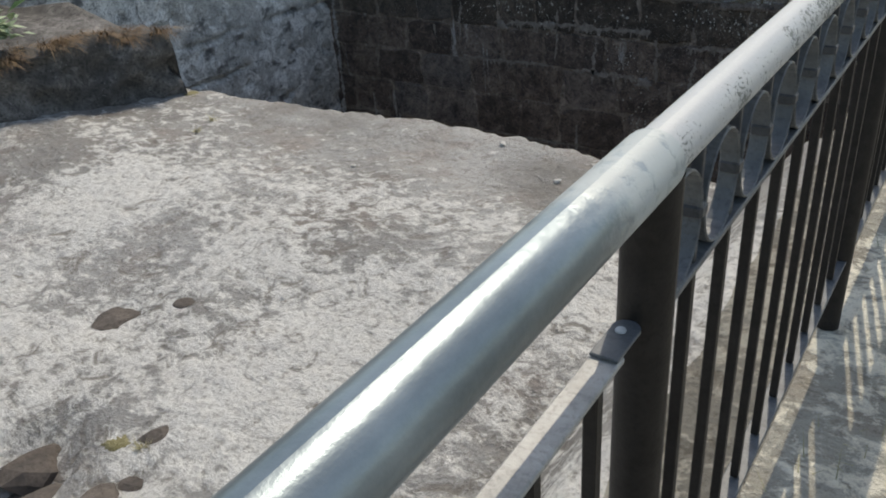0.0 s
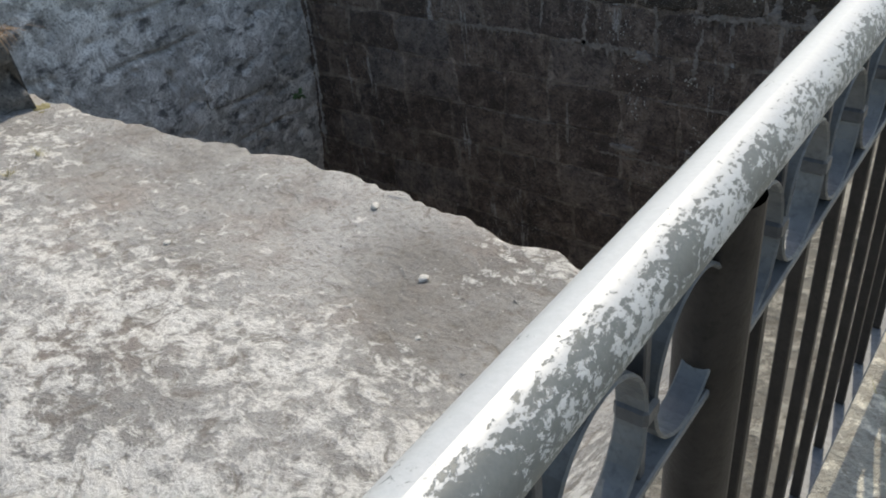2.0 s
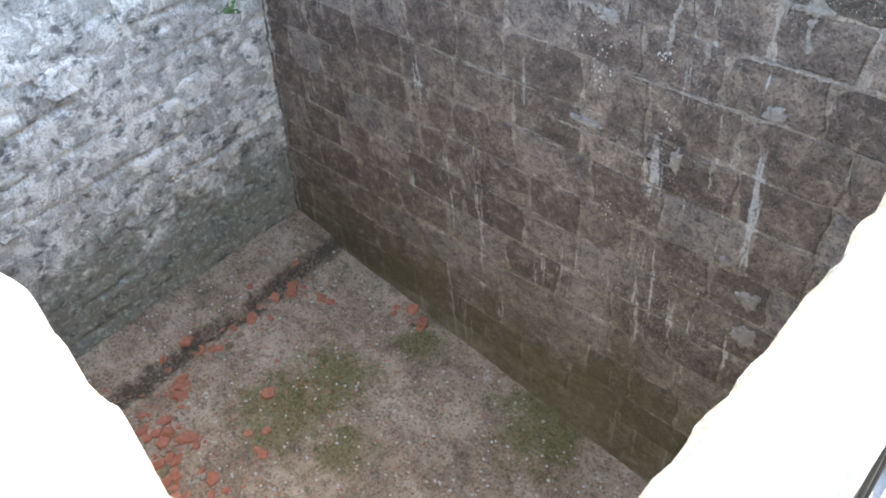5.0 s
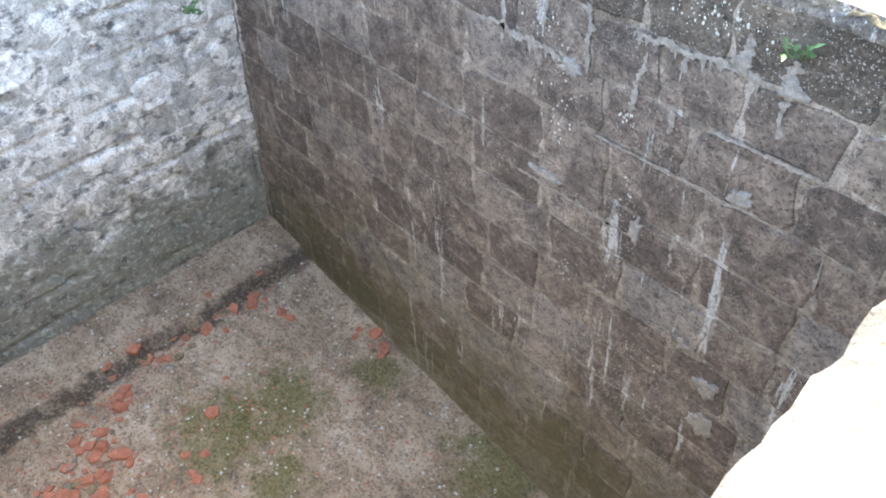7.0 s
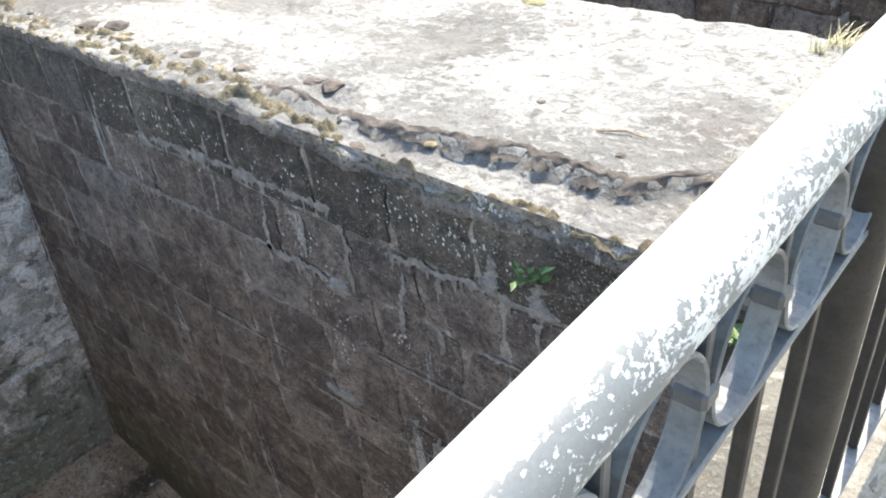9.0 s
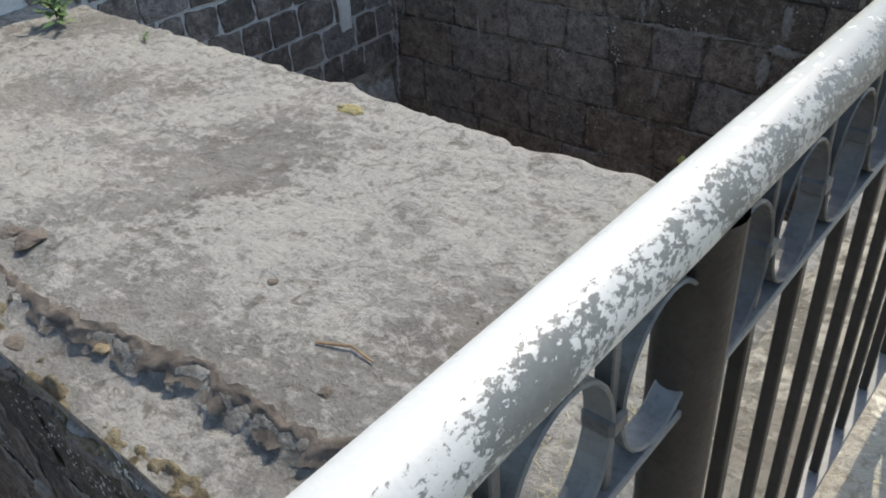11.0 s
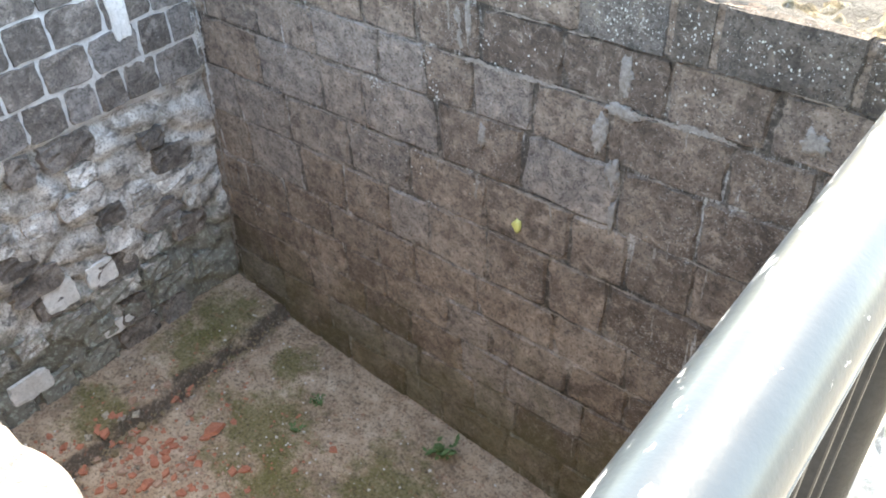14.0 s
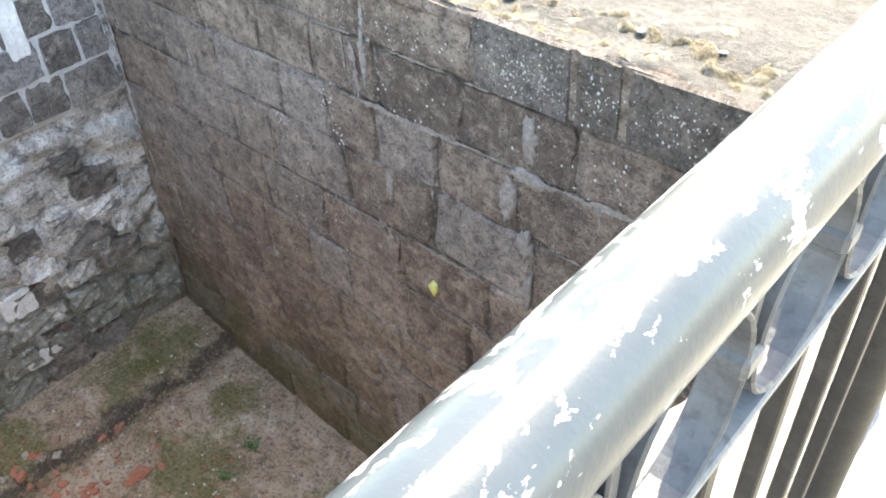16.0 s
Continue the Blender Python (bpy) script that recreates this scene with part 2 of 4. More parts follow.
def make_steel(name, start):
    """Galvanised steel pipe, cloudy grey, with old pale paint left on its end."""
    k = Mat(name, 0.33, 0.75)
    n = k.noise(12, 6, 0.65, stretch=(1, 0.35, 1))
    f = k.noise(60, 5, 0.65)
    zinc = k.ramp(n, [(0.35, (0.12, 0.152, 0.17)), (0.65, (0.25, 0.295, 0.318))])
    edge = k.math("ADD", k.axis(1), k.math("ADD", k.math("MULTIPLY", k.math("SUBTRACT", n, 0.5), 0.22), k.math("MULTIPLY", k.math("SUBTRACT", f, 0.5), 0.1)))
    old = k.ramp(k.math("MULTIPLY", k.math("SUBTRACT", edge, start), 10.0), [(0.0, 0.0), (0.8, 1.0)])
    worn = k.math("MULTIPLY", old, k.ramp(f, [(0.36, 0.35), (0.46, 1.0)]))
    k.color(k.mix(worn, zinc, (0.4, 0.43, 0.425)))
    k.link(k.math("SUBTRACT", 0.5, k.math("MULTIPLY", worn, 0.42)), k.b.inputs["Metallic"])
    k.link(k.math("ADD", 0.33, k.math("MULTIPLY", worn, 0.17)), k.b.inputs["Roughness"])
    return k.bump(k.math("ADD", n, k.math("ADD", f, worn)), 0.12, 0.004).m


TOP = make_top("lime_mortar_top", 0.465, (1.0, 0.985, 0.955), 2.6, 0.68)
TOP_PALE = make_top("pale_mortar_top", 0.49, (0.5, 0.5, 0.487), None, 0.58)
TOP_NORTH = make_top("weathered_mortar_top", 0.5, (0.21, 0.205, 0.188), None, 0.3)
SOIL = make_top("dry_ground", 0.53, (0.56, 0.527, 0.45), None, 0.72)
PAVE = make_top("walkway_concrete", 0.54, (1.05, 0.98, 0.82))
WALL_A = make_wall("brown_basalt", (0.05, 0.039, 0.034), (0.145, 0.114, 0.094), (0.255, 0.208, 0.174), 0.655, spots=0.575)
WALL_A_MORTAR = make_wall("brown_render", (0.08, 0.065, 0.053), (0.19, 0.158, 0.13), (0.36, 0.32, 0.28), 0.62)
WALL_B = make_wall("rust_brown_basalt", (0.066, 0.049, 0.038), (0.18, 0.139, 0.109), (0.285, 0.236, 0.193), 0.67, spots=0.575)
WALL_B_MORTAR = make_wall("grey_brown_mortar", (0.03, 0.025, 0.02), (0.1, 0.085, 0.07), (0.34, 0.305, 0.27), 0.61)
RUBBLE = make_wall("limed_rubble", (0.34, 0.335, 0.315), (0.63, 0.62, 0.585), (0.76, 0.75, 0.715), 0.54, (0.8, 0.8, 0.77), "damp", 0.55, False)
RUBBLE_2 = make_wall("damp_rubble", (0.15, 0.14, 0.126), (0.42, 0.395, 0.36), (0.62, 0.595, 0.555), 0.55, (0.64, 0.645, 0.62), "damp", 0.55, False)
DARK_STONE = make_wall("dark_squared_stone", (0.062, 0.054, 0.048), (0.165, 0.146, 0.13), (0.3, 0.27, 0.243), 0.7, moss=False)
SPECKLED = make_wall("lichen_speckled_block", (0.034, 0.027, 0.021), (0.085, 0.068, 0.053), (0.16, 0.132, 0.106), 0.8, moss=False, spots=0.55)
WHITE_MORTAR = make_plain("white_lime_mortar", (0.42, 0.42, 0.41), (0.62, 0.63, 0.62), scale=14)
PATCH = make_plain("lime_patch", (0.15, 0.132, 0.114), (0.33, 0.31, 0.285), scale=22, strength=0.9)
DULL_LIME = make_plain("dull_lime_joint", (0.15, 0.128, 0.108), (0.3, 0.268, 0.235), scale=16)
WHITE_LIME = make_plain("white_lime_patch", (0.2, 0.2, 0.195), (0.62, 0.63, 0.62), scale=9)
WHITE_STONE = make_plain("white_stone", (0.5, 0.5, 0.48), (0.72, 0.72, 0.7), scale=8)
LICHEN = make_plain("pale_grey_lichen", (0.34, 0.345, 0.315), (0.58, 0.58, 0.54), scale=26)
FLOOR = make_floor("pit_floor_earth", -6.33, (((-5.0, 6.4, -5.75), 0.5), ((-5.1, 5.7, -5.75), 0.5), ((-4.3, 5.9, -5.85), 0.3), ((-4.6, 7.4, -5.85), 0.3), ((-3.0, 7.5, -6.0), 0.6)))
FLOOR_DAMP = make_floor("mossy_floor_earth", -5.97, (((-5.0, 12.6, -5.45), 0.6), ((-6.3, 12.8, -5.2), 0.4), ((-4.4, 12.2, -5.5), 0.5), ((-5.4, 13.4, -5.4), 0.3), ((-6.3, 11.6, -5.2), 0.4), ((-6.4, 13.3, -5.2), 0.5), ((-3.6, 12.9, -5.6), 0.5)), 1.2)
OCHRE = make_plain("ochre_broken_mortar", (0.13, 0.1, 0.055), (0.3, 0.235, 0.15), scale=14, strength=0.9)
BRICK = make_plain("broken_red_brick", (0.3, 0.11, 0.065), (0.48, 0.2, 0.13), scale=20)
PEBBLE = make_plain("pale_pebble", (0.42, 0.4, 0.36), (0.62, 0.6, 0.56), scale=30)
DARK_ROCK = make_plain("dark_lava_rock", (0.06, 0.05, 0.043), (0.14, 0.115, 0.095), scale=12)
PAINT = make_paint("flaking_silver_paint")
IRON = make_plain("dark_iron_paint", (0.016, 0.014, 0.013), (0.03, 0.026, 0.024), 0.5, 30, 0.12, 0.0, 0.2)
GREY_IRON = make_plain("grey_iron_paint", (0.07, 0.076, 0.081), (0.135, 0.143, 0.149), 0.45, 24, 0.15, 0.0, 0.4)
BLACK_IRON = make_plain("blue_black_iron_paint", (0.035, 0.037, 0.041), (0.075, 0.079, 0.084), 0.45, 24, 0.15, 0.0, 0.35)
STEEL = make_steel("galvanised_steel", 0.52)
PALE_IRON = make_plain("pale_grey_iron_paint", (0.3, 0.29, 0.27), (0.42, 0.41, 0.385), 0.5, 24, 0.15, 0.1)
GREEN = make_plain("fresh_leaf", (0.05, 0.11, 0.03), (0.12, 0.2, 0.07), 0.6, 30, 0.1)
DRY = make_plain("dry_grass", (0.34, 0.3, 0.17), (0.5, 0.46, 0.28), 0.7, 30, 0.1)
BROWN = make_plain("brown_dead_grass", (0.16, 0.1, 0.055), (0.3, 0.2, 0.11), 0.8, 30, 0.1)
YELLOW = make_plain("yellow_leaf", (0.45, 0.42, 0.12), (0.55, 0.55, 0.2), 0.6, 30, 0.1)
MOSS = make_plain("yellow_moss", (0.15, 0.13, 0.055), (0.3, 0.27, 0.15), 0.95, 40, 0.8)


# ---- mesh helpers ----
rng = random.Random(7)


def fbm(x, y, z, octaves=5):
    return noise.fractal(Vector((x, y, z)), 0.9, 2.1, octaves)


def mesh_of(name, verts, faces, material, smooth=True):
    me = bpy.data.meshes.new(name)
    me.from_pydata(verts, [], faces)
    me.materials.append(material)
    if smooth:
        me.polygons.foreach_set("use_smooth", [True] * len(me.polygons))
    me.update()
    return me


def setting(name, me, label):
    return tagged(new(name, me), label, "", "", "structure")


def child(name, me, parent, m=None, label=""):
    ob = new(name, me)
    ob.parent = parent
    if m is not None:
        ob.matrix_basis = m
    return tagged(ob, label)


def part(name, bm, material, parent, label=""):
    me = bpy.data.meshes.new(name)
    bm.to_mesh(me)
    bm.free()
    me.materials.append(material)
    return child(name, me, parent, None, label)


def sheet(us, vs, fn):
    """Vertices and quads of a surface fn(u, v) over two lists."""
    verts = [fn(u, v) for v in vs for u in us]
    n = len(us)
    faces = [(j * n + i, j * n + i + 1, (j + 1) * n + i + 1, (j + 1) * n + i) for j in range(len(vs) - 1) for i in range(n - 1)]
    return verts, faces


def steps(a, b, size):
    n = max(2, int(round(abs(b - a) / size)) + 1)
    return [a + (b - a) * i / (n - 1) for i in range(n)]


def tube(bm, a, b, r, sides=12, caps=True):
    a, b = Vector(a), Vector(b)
    q = (b - a).to_track_quat("Z", "Y").to_matrix().to_4x4()
    bmesh.ops.create_cone(bm, cap_ends=caps, segments=sides, radius1=r, radius2=r, depth=(b - a).length,
                          matrix=Matrix.Translation((a + b) / 2) @ q)


def bar(bm, lo, hi, bevel=0.0):
    geo = bmesh.ops.create_cube(bm, matrix=Matrix.Translation([(p + q) / 2 for p, q in zip(lo, hi)])
                                @ Matrix.Diagonal([q - p for p, q in zip(lo, hi)] + [1]))
    if bevel:
        bmesh.ops.bevel(bm, geom=list({e for v in geo["verts"] for e in v.link_edges}), offset=bevel, segments=1, affect="EDGES")


# ---- heights and outlines of the wall tops ----
def rough(x, y, seed, amp=0.02):
    return amp * fbm(x * 1.7, y * 1.7, seed, 6) + amp * 0.45 * fbm(x * 9, y * 9, seed + 5, 4)


def dip(x, y, cx, cy, r, depth):
    d = math.hypot(x - cx, y - cy)
    d += 0.4 * r * fbm(x * 5, y * 5, 3.3, 3)
    return -depth * max(0.0, 1 - d / r) ** 0.6 if d < r else 0.0


def rise(x, low, high=-0.085):
    """The ground climbs from the wall top to the sill under the railing."""
    f = min(1, max(0, (x + 0.62) / 0.28))
    return low + (high - low) * f * f * (3 - 2 * f)


def south_top(x, y):
    z = rise(x, -0.38 + 0.07 * math.exp(-((y - 2.45) / 0.65) ** 2)) + rough(x, y, 1.0, 0.022)
    z += dip(x, y, -1.98, 0.86, 0.22, 0.16) + dip(x, y, -1.6, 0.93, 0.1, 0.05) + dip(x, y, -1.74, 0.75, 0.13, 0.06)
    z += dip(x, y, -2.36, 1.5, 0.12, 0.025) + dip(x, y, -2.16, 1.68, 0.06, 0.02) + dip(x, y, -2.2, 2.0, 0.1, 0.015)
    return z


def south_edge(x):
    return 3.6 + 0.14 * math.exp(-((x + 2.25) / 0.9) ** 2) + 0.02 * fbm(x * 1.7, 0, 2.2, 3) + 0.035 * fbm(x * 5, 0, 4.2, 5)


def step_line(x):
    return 7.935 + 0.125 * min(1, max(0, (x + 2.4) / 0.6)) + 0.02 * fbm(x * 2.2, 1.0, 6.0, 3) + 0.03 * fbm(x * 9, 1.0, 8.0, 4) + 1.1 * max(0, x + 1.22)


def middle_top(x, y):
    fall = min(1, max(0, (y - 8.3) / 0.8)) * min(2.2, max(0, -1.4 - x))
    z = rise(x, -0.47 - 0.01 * (y - 8) - 0.05 * fall) + rough(x, y, 11.0, 0.02)
    d = y - step_line(x)
    if d < 0 and x < -0.75:
        near = min(1, max(0, (x + 3.5) / 1.2))
        z -= (0.012 + 0.06 * near * min(1.2, max(0.75, 0.9 + 0.9 * fbm(x * 1.6, 0, 7, 3)))) * min(1, -d / 0.03)
    z += dip(x, y, -1.84, 8.73, 0.05, 0.012) + dip(x, y, -2.85, 8.03, 0.16, 0.05)
    return z


def middle_near(x):
    return 7.735 + 0.03 * fbm(x * 3, 2, 12.2, 4) + 0.02 * fbm(x * 13, 2, 14.2, 3)


def middle_far(x):
    return 9.99 + 0.17 * min(1, max(0, (-x - 2.0) / 1.2)) + 0.015 * fbm(x * 1.7, 5, 15.2, 3) + 0.035 * fbm(x * 6, 5, 17.2, 5)


def north_top(x, y):
    z = rise(x, -0.53) + rough(x, y, 21.0, 0.026)
    d = y - (14.12 + 0.05 * fbm(x * 3, 3, 22, 4))
    if d < 0:
        z -= 0.03 + 0.02 * fbm(x * 6, y * 6, 23, 3)
    return z


def north_near(x):
    return 13.87 + 0.025 * fbm(x * 4, 4, 25.2, 4)


def top_slab(name, label, x0, x1, y0, y1, height, material, cell, skirt0=None, skirt1=None):
    """A wall top: uneven sheet between two ragged edges, with lips that turn down over the faces."""
    lip = ((0.035, 0.0), (0.012, 0.008), (0.0, 0.03), (-0.006, 0.08))
    us = steps(x0, x1, cell)
    rows = []
    if skirt0:
        rows += [("a", 0.004, skirt0)] + [("a", -o, d) for o, d in reversed(lip)]
    inner = steps(0.0, 1.0, cell / 2.5)[1:-1] if (y0 is not None) else []
    rows += [("m", v, 0) for v in inner]
    if skirt1:
        rows += [("b", o, d) for o, d in lip] + [("b", 0.004, skirt1)]
    ya = y0 if callable(y0) else (lambda x: y0)
    yb = y1 if callable(y1) else (lambda x: y1)

    def fn(x, row):
        kind, o, d = row
        lo, hi = ya(x), yb(x)
        if kind == "a":
            y = lo - o if d != skirt0 else lo + 0.05
        elif kind == "b":
            y = hi - o if d != skirt1 else hi - 0.004
        else:
            y = lo + 0.05 + o * (hi - lo - 0.1)
        deep = d in (skirt0, skirt1) and kind != "m"
        wob = 0 if deep else 0.006 * fbm(x * 14, y * 9, d * 20, 3)
        return (x, y + (wob if kind != "m" else 0), height(x, y) - d + wob)

    v, f = sheet(us, rows, fn)
    return setting(name, mesh_of(name, v, f, material), label)


# ---- the setting ----
BACK_1, BACK_2 = -6.72, -6.5          # foot of the far walls near their tops
FLOOR_1 = lambda x: -5.45 - 0.15 * (x + 7.05)
FLOOR_2 = lambda x: -5.28 - 0.1 * (x + 6.76)
WALL_1, WALL_2 = 7.744, 13.88

south = top_slab("wall_south", "broad grey lime mortar wall top with white crust", -4.75, -0.22, -3.2, south_edge, south_top, TOP, 0.035, None, 6.2)
middle = top_slab("wall_middle", "pale crusted mortar top of the thick dividing wall", -7.2, -0.22, middle_near, middle_far, middle_top, TOP_PALE, 0.04, 0.1, 6.2)
north = top_slab("wall_north", "pale broken mortar top of the third wall", -7.2, -0.22, north_near, 17.2, north_top, TOP_NORTH, 0.05, 0.1, None)


for slab, stone in ((middle, WALL_A), (north, WALL_B)):
    slab.data.materials.append(stone)
    for p in slab.data.polygons:
        y = p.center.y
        if (p.normal.y < -0.45 and (y < 7.86 or 13 < y < 13.95)) or (p.normal.y > 0.6 and 9.8 < y < 10.4):
            p.material_index = 1


def face(name, label, us, zs, fn, material):
    v, f = sheet(us, zs, fn)
    return setting(name, mesh_of(name, v, f, material), label)


# inner faces across the walk: brown block walls
wall_1 = face("wall_pit_1", "streaked brown basalt block wall of the first pit", steps(-7.3, -0.3, 0.09), steps(-0.5, -6.6, 0.09),
              lambda x, z: (x, WALL_1 + 0.006 + 0.004 * fbm(x * 2, z * 2, 31, 4) + 0.003 * fbm(x * 11, z * 11, 32, 3), z), WALL_A_MORTAR)
wall_2 = face("wall_pit_2", "rust brown basalt block wall of the second pit", steps(-7.3, -0.3, 0.09), steps(-0.56, -6.4, 0.09),
              lambda x, z: (x, WALL_2 + 0.014 + 0.004 * fbm(x * 2, z * 2, 41, 4) + 0.003 * fbm(x * 11, z * 11, 42, 3), z), WALL_B_MORTAR)


def lean(x0, z):
    return x0 - 0.095 * (-2.0 - z) if z < -2 else x0


def cobble(y, z, seed, size=2.6, deep=0.035):
    """Relief of irregular stones set in render."""
    d, _ = noise.voronoi(Vector((y * size * 0.75, z * size, seed)))
    edge = min(1.0, (d[1] - d[0]) * 3.0)
    return deep * edge + 0.035 * fbm(y * 2.5, z * 2.5, seed, 5) + 0.02 * fbm(y * 9, z * 11, seed + 3, 5)


def limed(y, z):
    """Flat limed stones in uneven courses: shallow swells, open joints here and there, small pits."""
    s = z + 0.05 * fbm(y * 0.7, z * 0.5, 53, 3) + 0.02 * fbm(y * 4, z * 2, 54, 3)
    row = math.floor(s / 0.43)
    bed = abs(s / 0.43 - row - 0.5) - 0.5
    t = y + 0.27 * (row % 2) + 0.1 * math.sin(row * 2.7) + 0.04 * fbm(y * 3, z * 3, 55, 3)
    head = abs(t / 0.62 - math.floor(t / 0.62) - 0.5) - 0.5
    open_bed = min(1, max(0, 0.1 + 2.4 * fbm(y * 0.9, z * 1.7, 56, 3)))
    open_head = min(1, max(0, 0.1 + 1.6 * fbm(y * 1.6, z * 1.2, 57, 3)))
    groove = open_bed * math.exp(-(bed * 0.43 / 0.022) ** 2) + 0.8 * open_head * math.exp(-(head * 0.62 / 0.022) ** 2)
    pit = max(0.0, fbm(y * 5.5, z * 6.5, 58, 4) - 0.32)
    return 0.025 * fbm(y * 1.3, z * 1.5, 51, 3) + 0.005 * fbm(y * 8, z * 9, 52, 4) - 0.06 * min(1, groove) - 0.08 * pit


back_1 = face("wall_west_1", "rough grey rubble wall limed white in places", steps(-3.4, 3.4, 0.06) + steps(3.43, 8.2, 0.026), steps(1.4, -5.9, 0.028),
              lambda y, z: (lean(BACK_1, z) - 0.01 + limed(y, z), y, z), RUBBLE)
back_2 = face("wall_west_2", "dark squared stone wall with white mortar joints", steps(9.4, 17.2, 0.06), steps(1.4, -5.9, 0.05),
              lambda y, z: (lean(BACK_2, z) + (-0.004 + 0.008 * fbm(y * 4, z * 4, 61, 4) if z > -2.45 else -0.06 + cobble(y, z, 62, 2.6, 0.085)), y, z), RUBBLE_2)
back_2.data.materials.append(WHITE_MORTAR)
for p in back_2.data.polygons:
    if p.center.y < 13.86 and p.center.z > -2.4 + 0.25 * fbm(p.center.y * 1.5, 0, 65, 3):
        p.material_index = 1
floor_1 = face("floor_pit_1", "damp brown earth floor with moss and brick rubble", steps(-7.6, -0.3, 0.06), steps(3.4, 8.0, 0.06),
               lambda x, y: (x, y, FLOOR_1(x) + 0.02 * fbm(x * 2, y * 2, 71, 5) + 0.012 * fbm(x * 10, y * 10, 72, 3)
                             + (0.12 if x < -6.36 + 0.05 * fbm(y * 3, 0, 73, 3) else 0)), FLOOR)
floor_2 = face("floor_pit_2", "damp mossy earth floor of the second pit", steps(-7.4, -0.3, 0.06), steps(9.7, 14.1, 0.06),
               lambda x, y: (x, y, FLOOR_2(x) + 0.02 * fbm(x * 2, y * 2, 81, 5) + 0.012 * fbm(x * 10, y * 10, 82, 3)
                             + (0.12 if x < -6.0 + 0.05 * fbm(y * 3, 0, 83, 3) else 0)), FLOOR_DAMP)
# the front face of the pits and the sill that carries the railing
def sill_edge(y):
    return -0.305 + 0.02 * fbm(y * 1.3, 0, 91, 3) + 0.02 * fbm(y * 7, 0, 92, 3)


def sill_fn(y, row):
    kind, o = row
    e = sill_edge(y)
    over = 3.75 < y < 7.6 or 10.1 < y < 13.75
    if kind == "down":
        return (e + (0.0 if o < 0.2 else 0.01), y, -0.07 - o)
    x = e + o
    lift = 0.07 * min(1, o / 0.3)
    return (x, y, -0.07 + lift * 0.97 + rough(x, y, 95, 0.006) - (0.02 if o < 0.02 else 0) - (0 if over else 0.004))


sill = face("sill", "sunlit pale concrete sill under the iron railing", steps(-3.2, 17.2, 0.05),
            [("down", 6.6), ("down", 0.25), ("down", 0.05), ("in", 0.0), ("in", 0.03), ("in", 0.08), ("in", 0.14), ("in", 0.2), ("in", 0.27), ("in", 0.34)],
            sill_fn, SOIL)
walk_way = face("pavement", "worn yellowish concrete walkway beside the railing", steps(-0.02, 2.6, 0.045), steps(-3.2, 17.2, 0.05),
                lambda x, y: (x, y, rough(x, y, 97, 0.008) + 0.002), PAVE)


def ring_ground():
    """One ground sheet out to the horizon, open where the ruin lies."""
    o, xa, xb, ya, yb = 900.0, -8.6, 2.58, -3.2, 17.15
    v = [(-o, -o, 0), (o, -o, 0), (o, o, 0), (-o, o, 0), (xa, ya, 0), (xb, ya, 0), (xb, yb, 0), (xa, yb, 0)]
    return v, [(0, 1, 5, 4), (1, 2, 6, 5), (2, 3, 7, 6), (3, 0, 4, 7)]


ground = setting("ground", mesh_of("ground", *ring_ground(), SOIL), "dry open ground round the ruin")


def closing_wall(name, label, lo, hi, material):
    bm = bmesh.new()
    bar(bm, lo, hi)
    me = bpy.data.meshes.new(name)
    bm.to_mesh(me)
    bm.free()
    me.materials.append(material)
    return setting(name, me, label)


closing_wall("wall_west_core", "thick masonry core behind the rubble wall", (-8.6, -3.2, -6.4), (-7.55, 17.2, 1.38), RUBBLE)
closing_wall("wall_west_top", "flat mortar top of the rubble wall", (-7.54, -3.2, 1.3), (-6.7, 17.2, 1.42), RUBBLE)
closing_wall("wall_east_core", "masonry core under the walkway", (-0.2, -3.2, -6.9), (2.58, 17.2, -0.2), SOIL)
closing_wall("wall_south_end", "plain masonry wall closing the ruin", (-8.6, -3.6, -6.4), (-0.35, -3.22, 0.4), RUBBLE)

# raised ledge at the foot of the far wall, beside the broad wall top
def ledge_fn(y, row):
    kind, o = row
    front = -4.78 + 0.48 * min(1.0, max(0.0, y - 2.48)) + 0.05 * fbm(y * 2, 0, 101, 4) + 0.06 * fbm(y * 7, o * 4, 102, 3)
    end = 1.0 if y < 3.5 else 0.0
    top = (0.02 + 0.07 * fbm(y * 1.4, 0, 103, 4) + 0.05 * fbm(y * 6, o * 5, 104, 3)) * end - (1 - end) * 0.9
    if kind == "front":
        return (front + 0.07 * fbm(y * 5, o * 4, 105, 5) + 0.05 * (1 - o), y, -0.5 + o * (top + 0.5))
    return (front - o, y, top + 0.06 * fbm(y * 3, o * 3, 106, 4) + 0.1 * min(1, o))


ledge = face("wall_ledge", "rough dark rubble ledge overgrown with dead grass", steps(-3.2, 3.56, 0.04),
             [("front", v) for v in steps(0, 1, 0.08)] + [("top", v) for v in (0.04, 0.1, 0.2, 0.35, 0.6, 1.0, 1.6, 2.4)], ledge_fn,
             make_wall("ledge_rubble", (0.06, 0.055, 0.05), (0.13, 0.12, 0.11), (0.24, 0.225, 0.21), 0.68, moss=False))


# ---- the iron railing: bays of rings and square bars between round posts ----
BAY, FIRST, SECOND, RAIL_Z, RAIL_R = 1.387, 0.695, 2.055, 1.003, 0.0251
PITCH = BAY / 12


